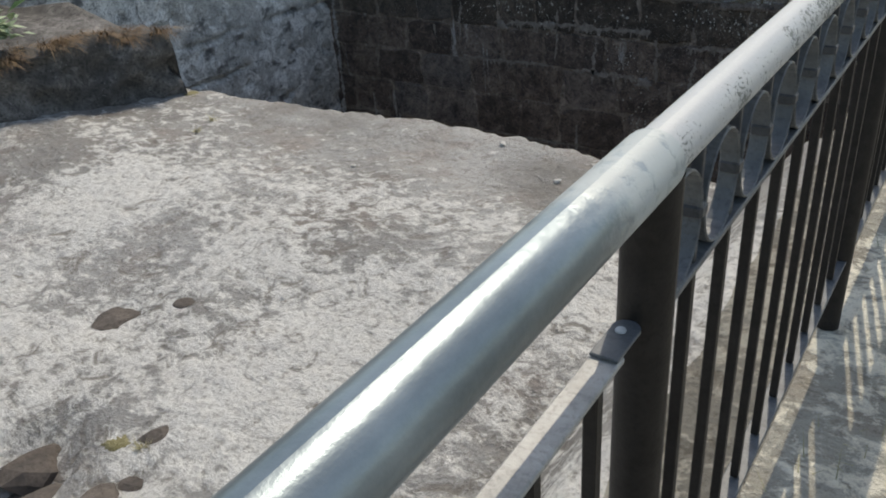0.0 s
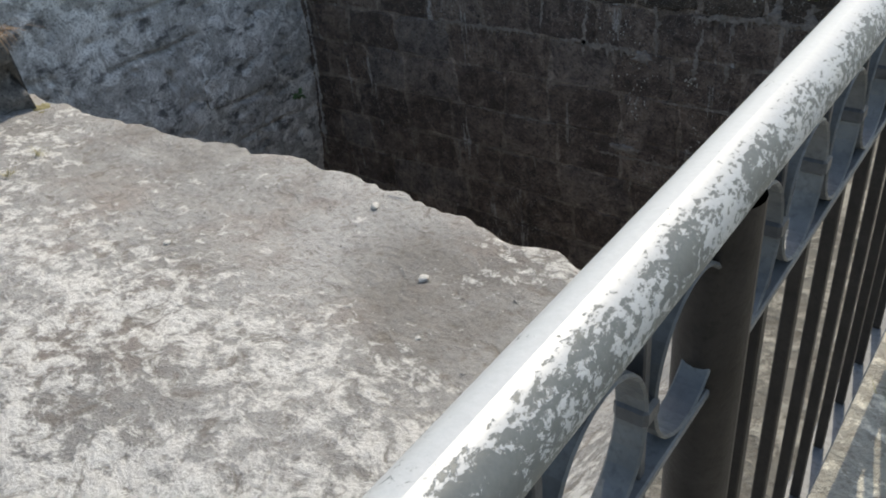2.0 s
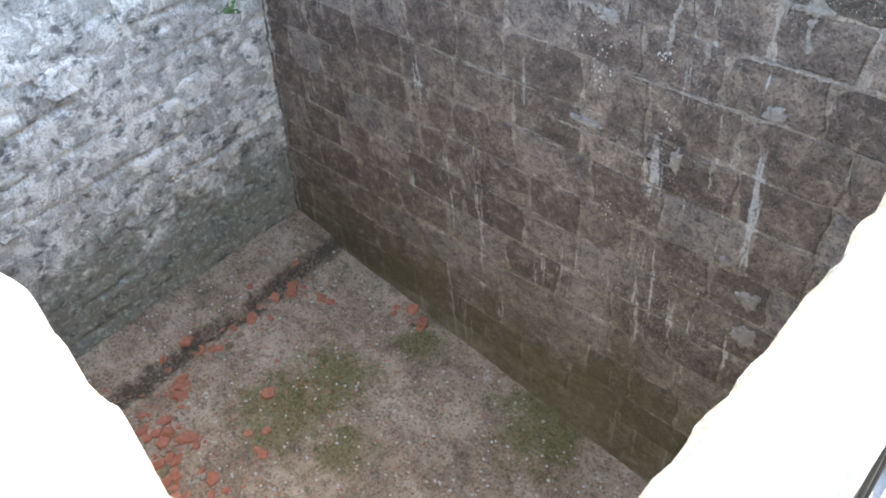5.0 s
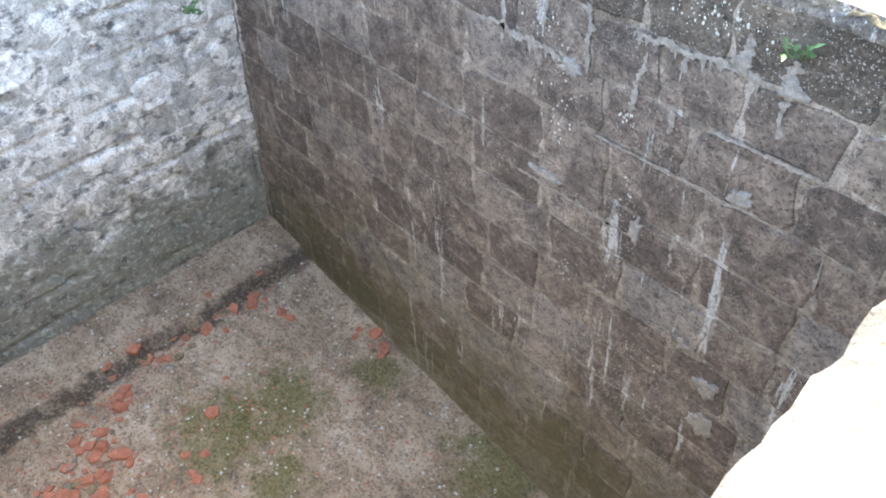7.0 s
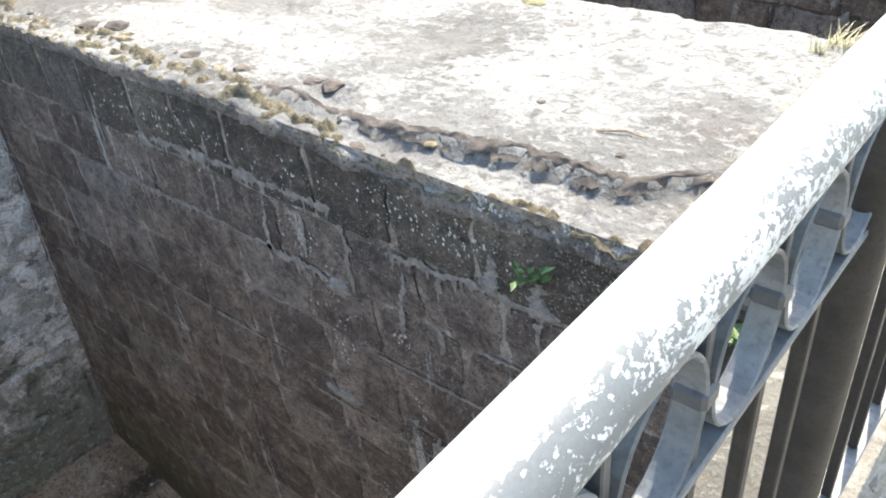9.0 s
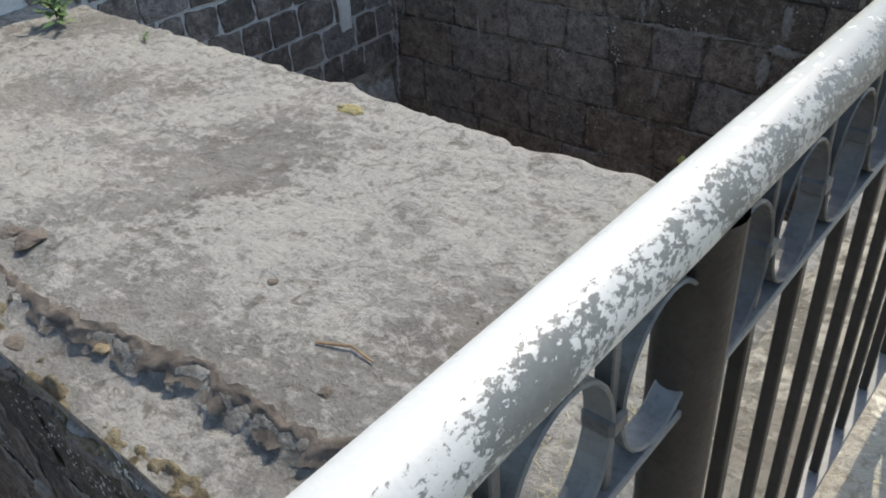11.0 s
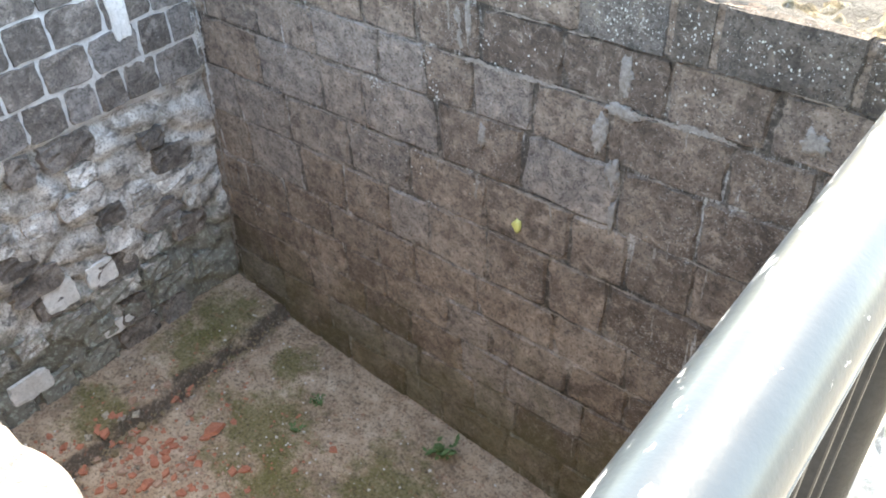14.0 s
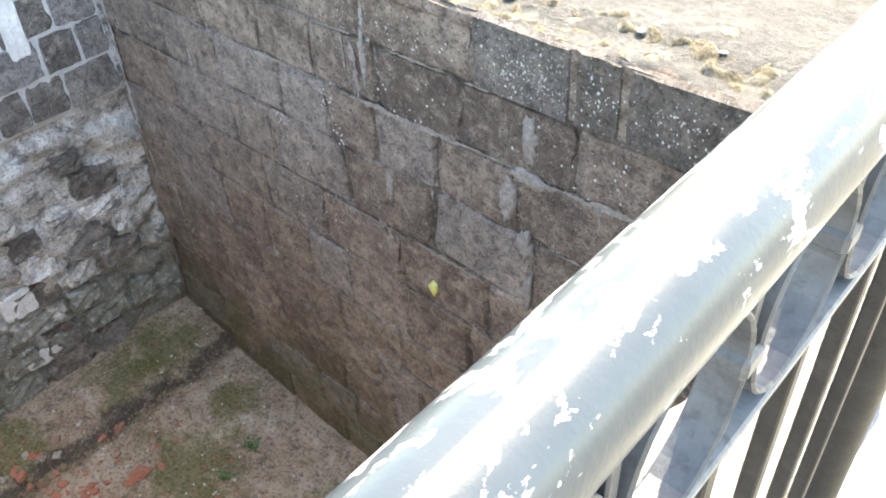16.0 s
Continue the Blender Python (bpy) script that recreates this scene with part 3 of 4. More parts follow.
def ring_mesh():
    """A ring of flat strap, standing between the handrail and the flat bar."""
    bm = bmesh.new()
    n, a, b, w, th = 28, PITCH * 0.5 - 0.004, 0.0645, 0.0112, 0.0034
    loops = []
    for i in range(n):
        t = 2 * math.pi * i / n
        c, s = math.cos(t), math.sin(t)
        loops.append([bm.verts.new((x, c * (a - k), s * (b - k))) for x, k in ((-w, 0), (w, 0), (w, th), (-w, th))])
    for i in range(n):
        p, q = loops[i], loops[(i + 1) % n]
        for j in range(4):
            bm.faces.new((p[j], q[j], q[(j + 1) % 4], p[(j + 1) % 4]))
    bmesh.ops.recalc_face_normals(bm, faces=bm.faces)
    edges = [e for e in bm.edges if abs(e.verts[0].co.x - e.verts[1].co.x) < 1e-6 and e.calc_face_angle(0) > 1.2]
    bmesh.ops.bevel(bm, geom=edges, offset=0.0015, segments=1, affect="EDGES")
    return bm


def mesh_from(name, bm, material):
    me = bpy.data.meshes.new(name)
    bm.to_mesh(me)
    bm.free()
    me.materials.append(material)
    return me


RINGS = [mesh_from("ring", ring_mesh(), m) for m in (GREY_IRON, BLACK_IRON)]
bm = bmesh.new()
bar(bm, (-0.007, -0.007, 0.215), (0.007, 0.007, 0.832), 0.0015)
PICKET = mesh_from("picket", bm, IRON)
bm = bmesh.new()
bar(bm, (-0.0118, -0.0105, -0.008), (0.0122, 0.0105, 0.008), 0.003)
bar(bm, (-0.0065, -0.0045, -0.063), (0.0065, 0.0045, 0.08), 0.0012)
CLIP = mesh_from("clip", bm, BLACK_IRON)
bm = bmesh.new()
bar(bm, (-0.0118, 0.0, 0.83), (0.0118, BAY, 0.8385), 0.0015)
FLAT = mesh_from("flat_bar", bm, GREY_IRON)
bm = bmesh.new()
bar(bm, (-0.017, 0.0, 0.205), (0.017, BAY, 0.213), 0.0015)
LOWER = mesh_from("bottom_bar", bm, GREY_IRON)
verts, quads = sheet([2 * math.pi * i / 24 for i in range(25)], steps(0, RAIL_Z - 0.012, 0.1), lambda t, z: (math.cos(t) * 0.027, math.sin(t) * 0.027, z))
POST = mesh_of("post", verts, quads, IRON)


def handrail(y0, y1, r, material, name):
    """A length of pipe, dented a little, with smooth shading."""
    us = [2 * math.pi * i / 24 for i in range(25)]
    v, f = sheet(us, steps(y0, y1, 0.06), lambda t, y: (math.sin(t) * r * (1 + 0.003 * fbm(y * 3, 0, 5, 2)), y,
                                                          RAIL_Z + math.cos(t) * r + 0.0012 * fbm(y * 2, 0, 9, 2)))
    return mesh_of(name, v, f, material)


def railing_bay(y0, length, count):
    """One bay: a post, the handrail over it, two flat bars, and rings and square bars at even steps."""
    bay = tagged(new("railing"), "iron railing bay with rings, square bars and silver handrail", "railing", "railing bays")
    bay.location = (0, y0, 0)
    step = length / count
    at = lambda y, z=0.0, f=1.0: Matrix.Translation((0, y, z)) @ Matrix.Diagonal((1, f, 1, 1))
    child("post", POST, bay, at(0))
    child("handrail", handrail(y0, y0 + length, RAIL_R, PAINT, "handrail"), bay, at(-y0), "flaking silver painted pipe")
    child("flat_bar", FLAT, bay, at(0, 0, length / BAY))
    child("bottom_bar", LOWER, bay, at(0, 0, length / BAY))
    for i in range(count):
        child("ring", RINGS[y0 > 6.5], bay, at(step * (i + 0.5), 0.9025, step / PITCH))
        if i:
            child("picket", PICKET, bay, at(step * i))
            child("clip", CLIP, bay, at(step * i, 0.9))
    return bay


railing_bay(FIRST, SECOND - FIRST, 11)
for k in range(8):
    railing_bay(SECOND + BAY * k, BAY, 12)

# the first bay is a later repair: bare steel pipe, a lower flat rail bolted on by its rounded end
repair = tagged(new("railing"), "repaired railing bay with thick galvanised steel handrail", "railing", "railing bays")
repair.location = (0, FIRST - BAY, 0)
back_m = Matrix.Translation((0, -(FIRST - BAY), 0))
child("handrail", handrail(FIRST - BAY, FIRST - 0.005, 0.0295, STEEL, "handrail"), repair, back_m, "smooth galvanised steel pipe")
bm = bmesh.new()
tube(bm, (0, FIRST - 0.0055, RAIL_Z), (0, FIRST - 0.001, RAIL_Z), 0.0262, 24)
part("joint_ring", bm, IRON, repair).matrix_basis = back_m
bm = bmesh.new()
bar(bm, (-0.017, FIRST - BAY, 0.838), (0.0115, FIRST - 0.075, 0.8455), 0.0015)
part("flat_bar", bm, PALE_IRON, repair, "pale grey flat bar").matrix_basis = back_m
bm = bmesh.new()
bar(bm, (-0.0165, FIRST - 0.09, 0.846), (0.011, FIRST - 0.04, 0.85), 0.001)
tube(bm, (-0.0028, FIRST - 0.04, 0.846), (-0.0028, FIRST - 0.04, 0.85), 0.0138, 20)
tab = part("tab", bm, GREY_IRON, repair, "rounded bolted end tab")
tab.matrix_basis = back_m
bm = bmesh.new()
bmesh.ops.create_uvsphere(bm, u_segments=10, v_segments=6, radius=0.0055, matrix=Matrix.Translation((-0.005, FIRST - 0.047, 0.851)) @ Matrix.Diagonal((1, 1, 0.5, 1)))
part("rivet", bm, PAINT, tab, "shiny rivet head")
child("bottom_bar", LOWER, repair)
child("post", POST, repair)
for i in range(1, 12):
    child("picket", PICKET, repair, Matrix.Translation((0, PITCH * i, 0)))


# ---- plants and small things ----
def blade(bm, base, tip, width, droop=0.0):
    base, tip = Vector(base), Vector(tip)
    side = (tip - base).cross(Vector((0, 0, 1)))
    side = (side.normalized() if side.length > 1e-6 else Vector((1, 0, 0))) * width
    prev = [bm.verts.new(base - side), bm.verts.new(base + side)]
    for t in (0.4, 0.75, 1.0):
        p = base.lerp(tip, t) - Vector((0, 0, droop * t * t))
        s = side * (1 - t) * 0.9 + side * 0.06
        cur = [bm.verts.new(p - s), bm.verts.new(p + s)]
        bm.faces.new((prev[0], prev[1], cur[1], cur[0]))
        prev = cur


def grass_tuft(x, y, z, size, count, material, label, seed, lean_to=(0, 0), droop=0.2):
    r = random.Random(seed)
    bm = bmesh.new()
    for _ in range(count):
        a, l = r.uniform(0, 6.283), size * r.uniform(0.45, 1.0)
        b = (r.gauss(0, size * 0.16), r.gauss(0, size * 0.16), -0.01)
        blade(bm, b, (b[0] + math.cos(a) * l * 0.7 + lean_to[0] * l, b[1] + math.sin(a) * l * 0.7 + lean_to[1] * l, l * r.uniform(0.35, 0.95)), 0.0025 + size * 0.008, l * droop)
    ob = new("grass_tuft", mesh_from("grass_tuft", bm, material))
    ob.location = (x, y, z)
    return tagged(ob, label, "grass")


def leafy_plant(name, x, y, z, size, count, label, seed, out=(0, -1), material=None):
    """A small weed: thin stems with pointed leaves along them."""
    r = random.Random(seed)
    plant = tagged(new(name), label, "plant")
    plant.location = (x, y, z)
    stems, leaves = bmesh.new(), bmesh.new()
    for _ in range(max(2, count // 5)):
        d = Vector((out[0] + r.uniform(-0.7, 0.7), out[1] + r.uniform(-0.5, 0.5), r.uniform(0.2, 1.1))).normalized() * size * r.uniform(0.6, 1.1)
        blade(stems, (0, 0, 0), d, 0.002 + size * 0.01)
        for j in range(5):
            p = d * (0.35 + 0.16 * j)
            a = r.uniform(0, 6.283)
            q = p + Vector((math.cos(a), math.sin(a), r.uniform(-0.3, 0.6))) * size * r.uniform(0.25, 0.45)
            blade_leaf(leaves, p, q, size * 0.09)
    part("stem", stems, GREEN, plant)
    part("leaf", leaves, material or GREEN, plant)
    return plant


def blade_leaf(bm, a, b, w):
    a, b = Vector(a), Vector(b)
    side = (b - a).cross(Vector((0.3, 0.2, 1))).normalized() * w
    mid = a.lerp(b, 0.45) + Vector((0, 0, w * 0.4))
    v = [bm.verts.new(p) for p in (a, mid - side, b, mid + side)]
    m = bm.verts.new(mid + Vector((0, 0, -w * 0.3)))
    for i in range(4):
        bm.faces.new((v[i], v[(i + 1) % 4], m))


grass_tuft(-1.02, 9.86, middle_top(-1.02, 9.86), 0.2, 60, DRY, "pale dry grass tuft at the wall edge", 3, (0.25, 0.35))
grass_tuft(-1.08, 9.76, middle_top(-1.08, 9.76), 0.12, 60, DRY, "short straw-coloured grass on the wall top", 4)
grass_tuft(-0.92, 8.12, middle_top(-0.92, 8.12), 0.12, 40, DRY, "small dry grass tuft by the step in the mortar", 5)
grass_tuft(-0.85, 7.86, middle_top(-0.85, 7.86), 0.13, 30, GREEN, "green grass tuft on the wall corner", 6)
grass_tuft(-0.36, 6.35, -0.06, 0.07, 30, DRY, "small dry grass tuft on the sill", 7)
grass_tuft(-3.52, 2.94, south_top(-3.52, 2.94), 0.06, 24, DRY, "tiny yellow grass tuft on the mortar", 8)
grass_tuft(-3.62, 3.14, south_top(-3.62, 3.14), 0.09, 26, DRY, "thin yellow grass tuft on the mortar", 9)
grass_tuft(-2.0, 0.86, south_top(-2.0, 0.86), 0.06, 60, GREEN, "green moss cushion in a hollow", 10)
grass_tuft(-1.66, 1.06, south_top(-1.66, 1.06), 0.05, 40, DRY, "yellowish moss cushion in a hollow", 12)
leafy_plant("wall_weed", -1.4, 7.73, -0.8, 0.15, 25, "bright green leafy weed growing from the block wall", 13)
leafy_plant("wall_weed", -0.72, 7.72, -0.5, 0.2, 40, "lush green weed at the wall corner", 14)
leafy_plant("wall_weed", -0.6, 7.72, -0.66, 0.17, 35, "green weed with broad leaves on the wall corner", 15)
leafy_plant("wall_weed", -0.52, 7.6, -1.3, 0.16, 25, "small green fern low on the wall", 16)
leafy_plant("wall_weed", -6.55, 7.2, -2.3, 0.2, 25, "green weed in the corner of the rubble wall", 17, (1, 0))
leafy_plant("floor_weed", -3.4, 13.62, FLOOR_2(-3.4) + 0.01, 0.24, 35, "green leafy weed at the foot of the block wall", 18, (0, -0.3))
leafy_plant("floor_weed", -4.8, 13.2, FLOOR_2(-4.8) + 0.01, 0.14, 30, "small green weed on the pit floor", 19, (0, 0))
leafy_plant("floor_weed", -4.7, 12.8, FLOOR_2(-4.7) + 0.01, 0.13, 30, "small green weed on the pit floor", 20, (0, 0))
leafy_plant("wall_weed", -4.96, 9.93, middle_top(-4.96, 9.9), 0.1, 15, "pale green sprig on the wall edge", 21, (0, 0.2))
leafy_plant("wall_weed", -5.9, 9.85, middle_top(-5.9, 9.85), 0.3, 60, "leafy green clump on the wall end", 22, (0, 0))
PALE_LEAF = make_plain("pale_green_leaf", (0.25, 0.33, 0.18), (0.42, 0.5, 0.33), 0.6, 30, 0.1)
leafy_plant("shrub", -4.95, 2.7, 0.1, 0.24, 140, "pale green leafy plant on the ledge", 23, (0.5, 0), PALE_LEAF)
leafy_plant("shrub", -5.9, 3.0, 0.05, 0.45, 120, "dark green shrub against the rubble wall", 24, (0.3, 0))
for i in range(22):
    y = 1.7 + i * 0.084
    spot = ledge_fn(y, ("top", 0.03 + 0.25 * rng.random()))
    ob = grass_tuft(spot[0], spot[1], spot[2], 0.2, 90, BROWN, "tangled dead brown grass hanging over the ledge", 40 + i, (0.7, 0), 0.7)
    tagged(ob, group="dead grass on the ledge")


def flat_blob(name, material, label, parent, x, y, z, w, h, seed, axis="z", thick=0.003, n=44):
    """An irregular thin patch: moss cushion, lichen or a smear of lime."""
    r = random.Random(seed)
    rim = []
    for i in range(n):
        t = 2 * math.pi * i / n
        k = max(0.25, 0.8 + 0.5 * fbm(math.cos(t) * 1.6, math.sin(t) * 1.6, seed * 3.1, 6) + r.uniform(-0.1, 0.1))
        rim.append((math.cos(t) * w * 0.5 * k, math.sin(t) * h * 0.5 * k))
    put = {"z": lambda a, b, d: (a, b, d), "y": lambda a, b, d: (a, -d, b), "x": lambda a, b, d: (d, a, b)}[axis]
    verts = [put(a, b, -0.02) for a, b in rim] + [put(a * 0.93, b * 0.93, thick * 0.8) for a, b in rim]
    verts += [put(a * 0.5, b * 0.5, thick * (1.1 + 0.4 * r.random())) for a, b in rim] + [put(0, 0, thick * 1.2)]
    faces = []
    for i in range(n):
        j = (i + 1) % n
        faces += [(i, j, n + j, n + i), (n + i, n + j, 2 * n + j, 2 * n + i), (2 * n + i, 2 * n + j, 3 * n)]
    if axis == "y":
        faces = [f[::-1] for f in faces]
    me = mesh_of(name, verts, faces, material)
    if parent is not None:
        return child(name, me, parent, Matrix.Translation((x, y, z)), label)
    ob = new(name, me)
    ob.location = (x, y, z)
    return tagged(ob, label, "moss")


flat_blob("moss_cushion", MOSS, "yellow brown moss cushion on pale mortar", None, -2.9, 9.86, middle_top(-2.9, 9.86) - 0.002, 0.2, 0.15, 3, thick=0.012)
flat_blob("moss_cushion", MOSS, "yellowish moss film on the mortar", None, -4.15, 3.5, south_top(-4.15, 3.5), 0.3, 0.16, 4, thick=0.004)
flat_blob("moss_cushion", MOSS, "thin yellow moss film on grey mortar", None, -1.75, 1.05, south_top(-1.75, 1.05), 0.12, 0.1, 5, thick=0.004)

# lime runs and patches on the block walls
LIME = ((-1.4, -0.98, 0.17, 0.14), (-1.66, -0.95, 0.12, 0.12), (-2.7, -1.42, 0.2, 0.12), (-4.3, -0.98, 0.14, 0.12), (-3.75, -0.93, 0.18, 0.1), (-1.49, -1.7, 0.18, 0.14), (-1.37, -3.25, 0.2, 0.24), (-1.34, -3.62, 0.26, 0.26), (-1.6, -3.0, 0.12, 0.16), (-2.84, -2.3, 0.35, 0.1), (-2.09, -2.3, 0.12, 0.24))
for i, (x, z, w, h) in enumerate(LIME):
    flat_blob("lime_patch", PATCH, "pale grey lime smear", wall_1, x, WALL_1 - 0.011, z, w, h, 60 + i, "y")
for i, (x, z, w, h) in enumerate(((-2.05, -1.15, 0.13, 0.36), (-2.06, -1.4, 0.26, 0.12), (-2.2, -1.6, 0.13, 0.3), (-2.07, -1.88, 0.11, 0.3), (-2.04, -2.2, 0.08, 0.34),
                                   (-3.15, -1.95, 0.08, 0.26), (-3.27, -1.1, 0.05, 0.4), (-0.89, -1.2, 0.2, 0.2))):
    flat_blob("lime_patch", PATCH, "pale grey mortar smear", wall_2, x, WALL_2 - 0.012, z, w, h, 110 + i, "y")
def lichen(parent, y, x, z, w, h, count, seed, material=LICHEN, size=0.0105):
    """A colony of small crusty spots on a wall that faces the south."""
    r = random.Random(seed)
    verts, faces = [], []
    for _ in range(count):
        cx, cz, s = x + r.gauss(0, w * 0.3), z + r.gauss(0, h * 0.3), size * r.uniform(0.3, 1.0) ** 1.5
        o = len(verts)
        verts += [(cx + math.cos(j * 1.047) * s * r.uniform(0.6, 1.1), y - 0.001, cz + math.sin(j * 1.047) * s * r.uniform(0.7, 1.5)) for j in range(6)] + [(cx, y - 0.004, cz)]
        faces += [(o + j, o + 6, o + (j + 1) % 6) for j in range(6)]
    return child("lichen", mesh_of("lichen", verts, faces, material), parent, None, "colony of pale lichen spots")


for i, (x, z, w, h, n) in enumerate(((-2.28, -1.56, 0.12, 0.16, 22), (-1.22, -0.55, 0.22, 0.1, 40), (-1.62, -0.55, 0.22, 0.1, 40), (-2.6, -3.0, 0.12, 0.22, 20), (-2.95, -0.75, 0.12, 0.2, 18), (-2.75, -1.7, 0.3, 0.5, 60),
                                      (-2.9, -1.2, 0.3, 0.3, 40), (-3.77, -0.95, 0.1, 0.2, 16), (-1.9, -3.35, 0.3, 0.1, 10), (-2.0, -0.75, 1.0, 0.2, 120), (-4.0, -0.75, 1.4, 0.2, 120), (-2.2, -2.1, 0.15, 0.4, 20))):
    lichen(wall_1, WALL_1 - 0.011, x, z, w, h, n, 90 + i)
for i, (x, z, w, h, n) in enumerate(((-3.66, -1.52, 0.1, 0.22, 30), (-3.58, -1.72, 0.12, 0.3, 36), (-4.2, -1.85, 0.12, 0.3, 26), (-2.9, -1.2, 0.6, 0.4, 30), (-3.9, -2.4, 1.0, 0.8, 40), (-1.6, -1.2, 0.8, 0.3, 40), (-6.1, -3.9, 0.2, 0.5, 30))):
    lichen(wall_2, WALL_2 - 0.014, x, z, w, h, n, 130 + i)
for i, (x, z, w, n) in enumerate(((-2.12, -0.77, 0.5, 130), (-1.67, -0.77, 0.2, 50), (-1.15, -0.77, 0.7, 120), (-0.55, -0.77, 0.3, 50), (-3.0, -0.8, 0.8, 50))):
    lichen(wall_2, WALL_2 - 0.028, x, z, w, 0.26, n, 150 + i, LICHEN, 0.0085)
def lime_smear(parent, y, a, b, width, seed, drips=0, material=PATCH):
    """A ragged ribbon of lime from a to b on a wall that faces the south, with short drips under it."""
    r = random.Random(seed)
    (xa, za), (xb, zb) = a, b
    along = Vector((xb - xa, 0, zb - za))
    side = Vector((-along.z, 0, along.x)).normalized() * width * 0.5
    n = max(10, int(along.length / 0.012))
    verts, faces = [], []
    for i in range(n + 1):
        t = i / n
        end = min(1.0, 6 * t, 6 * (1 - t)) ** 0.6
        mid = Vector((xa, 0, za)) + along * t + side * 0.5 * fbm(t * along.length * 3, 0, seed, 4)
        for k, hang in ((1, 0.0), (-1, r.random() ** 9 * 0.09 if drips else 0.0)):
            wide = end * max(0.04, 0.65 + 1.3 * fbm(t * along.length * 7, k * 3.0, seed + 7, 5) + 0.9 * fbm(t * along.length * 34, k * 5.0, seed + 3, 3))
            p = mid + side * wide * k - Vector((0, 0, hang))
            verts.append((p.x, y - 0.004, p.z))
        verts.append((mid.x, y - 0.004, mid.z))
        if i:
            o = 3 * i
            faces += [(o - 3, o - 1, o + 2, o), (o - 1, o - 2, o + 1, o + 2)]
    return child("lime_smear", mesh_of("lime_smear", verts, faces, material), parent, None, "pale lime smeared along the joint")


SMEARS_1 = ((-2.3, -1.02, -1.3, -0.97, 0.07), (-3.5, -1.36, -2.66, -1.38, 0.09), (-4.85, -1.37, -3.7, -1.34, 0.06), (-4.4, -0.93, -2.5, -0.9, 0.08), (-1.66, -0.78, -1.7, -0.98, 0.09),
            (-1.42, -0.82, -1.4, -1.0, 0.16), (-2.2, -1.1, -2.26, -1.55, 0.07), (-2.6, -0.92, -2.58, -1.4, 0.07), (-3.22, -1.0, -3.26, -1.5, 0.06), (-3.65, -0.75, -3.68, -1.3, 0.05),
            (-4.82, -0.75, -4.86, -1.2, 0.06), (-3.1, -2.38, -2.1, -2.38, 0.06), (-2.5, -1.78, -1.2, -1.75, 0.04), (-1.75, -1.38, -1.1, -1.36, 0.05), (-4.6, -2.2, -3.3, -2.2, 0.035))
for i, (xa, za, xb, zb, w) in enumerate(SMEARS_1):
    lime_smear(wall_1, WALL_1 - 0.006, (xa, za), (xb, zb), w * 0.75, 600 + i, i < 4)
for i, (xa, za, xb, zb, w) in enumerate(((-3.36, -1.0, -3.33, -1.4, 0.05), (-1.9, -1.37, -1.3, -1.36, 0.05), (-3.4, -1.38, -2.5, -1.37, 0.04))):
    lime_smear(wall_2, WALL_2 - 0.01, (xa, za), (xb, zb), w, 640 + i)
r = random.Random(31)
for parent, y, lines, dull in ((wall_2, WALL_2 - 0.009, (-0.96, -1.37, -1.8, -2.31, -2.8, -3.34, -3.78, -4.2), 0.7), (wall_1, WALL_1 - 0.005, (-1.77, -2.2, -2.62, -3.04, -3.46, -3.88, -4.3), 0.45)):
    for n, z in enumerate(lines):
        x = -6.5
        while x < -0.9:
            long = r.uniform(0.15, 0.7)
            if r.random() < dull * (1 - 0.07 * n):
                lime_smear(parent, y, (x, z + r.uniform(-0.012, 0.012)), (x + long, z + r.uniform(-0.012, 0.012)), r.uniform(0.014, 0.03), 900 + int(r.random() * 999), 0, DULL_LIME)
            x += long + r.uniform(0.02, 0.3)
# pale mortar that fills the corners against the far walls
for parent, y, x0, low in ((wall_1, WALL_1 - 0.004, BACK_1, -5.3), (wall_2, WALL_2 - 0.008, BACK_2, -4.9)):
    for i in range(4):
        za, zb = -0.7 + (low + 0.7) * i / 4, -0.7 + (low + 0.7) * (i + 1.1) / 4
        lime_smear(parent, y, (lean(x0, za) + 0.06, za), (lean(x0, zb) + 0.05, zb), 0.07, 690 + i, 0, WHITE_LIME if i < 2 else PATCH)
r = random.Random(77)
for i in range(16):
    x, h = r.uniform(-6.3, -0.9), r.uniform(0.1, 0.3)
    z = r.choice((-1.03, -1.37, -1.77, -2.2, -2.62)) - h * 0.45
    lime_smear(wall_1, WALL_1 - 0.006, (x, z + h * 0.5), (x + r.uniform(-0.02, 0.02), z - h * 0.5), r.uniform(0.02, 0.045), 700 + i)
for i in range(12):
    x, h = r.uniform(-5.8, -0.9), r.uniform(0.08, 0.3)
    z = r.choice((-0.97, -1.37, -1.8, -2.31)) - h * 0.45
    lime_smear(wall_2, WALL_2 - 0.01, (x, z + h * 0.5), (x + r.uniform(-0.02, 0.02), z - h * 0.5), r.uniform(0.015, 0.035), 760 + i)
flat_blob("fallen_leaf", YELLOW, "single yellow leaf", wall_2, -2.81, WALL_2 - 0.03, -2.62, 0.09, 0.17, 140, "y", 0.003, 10)


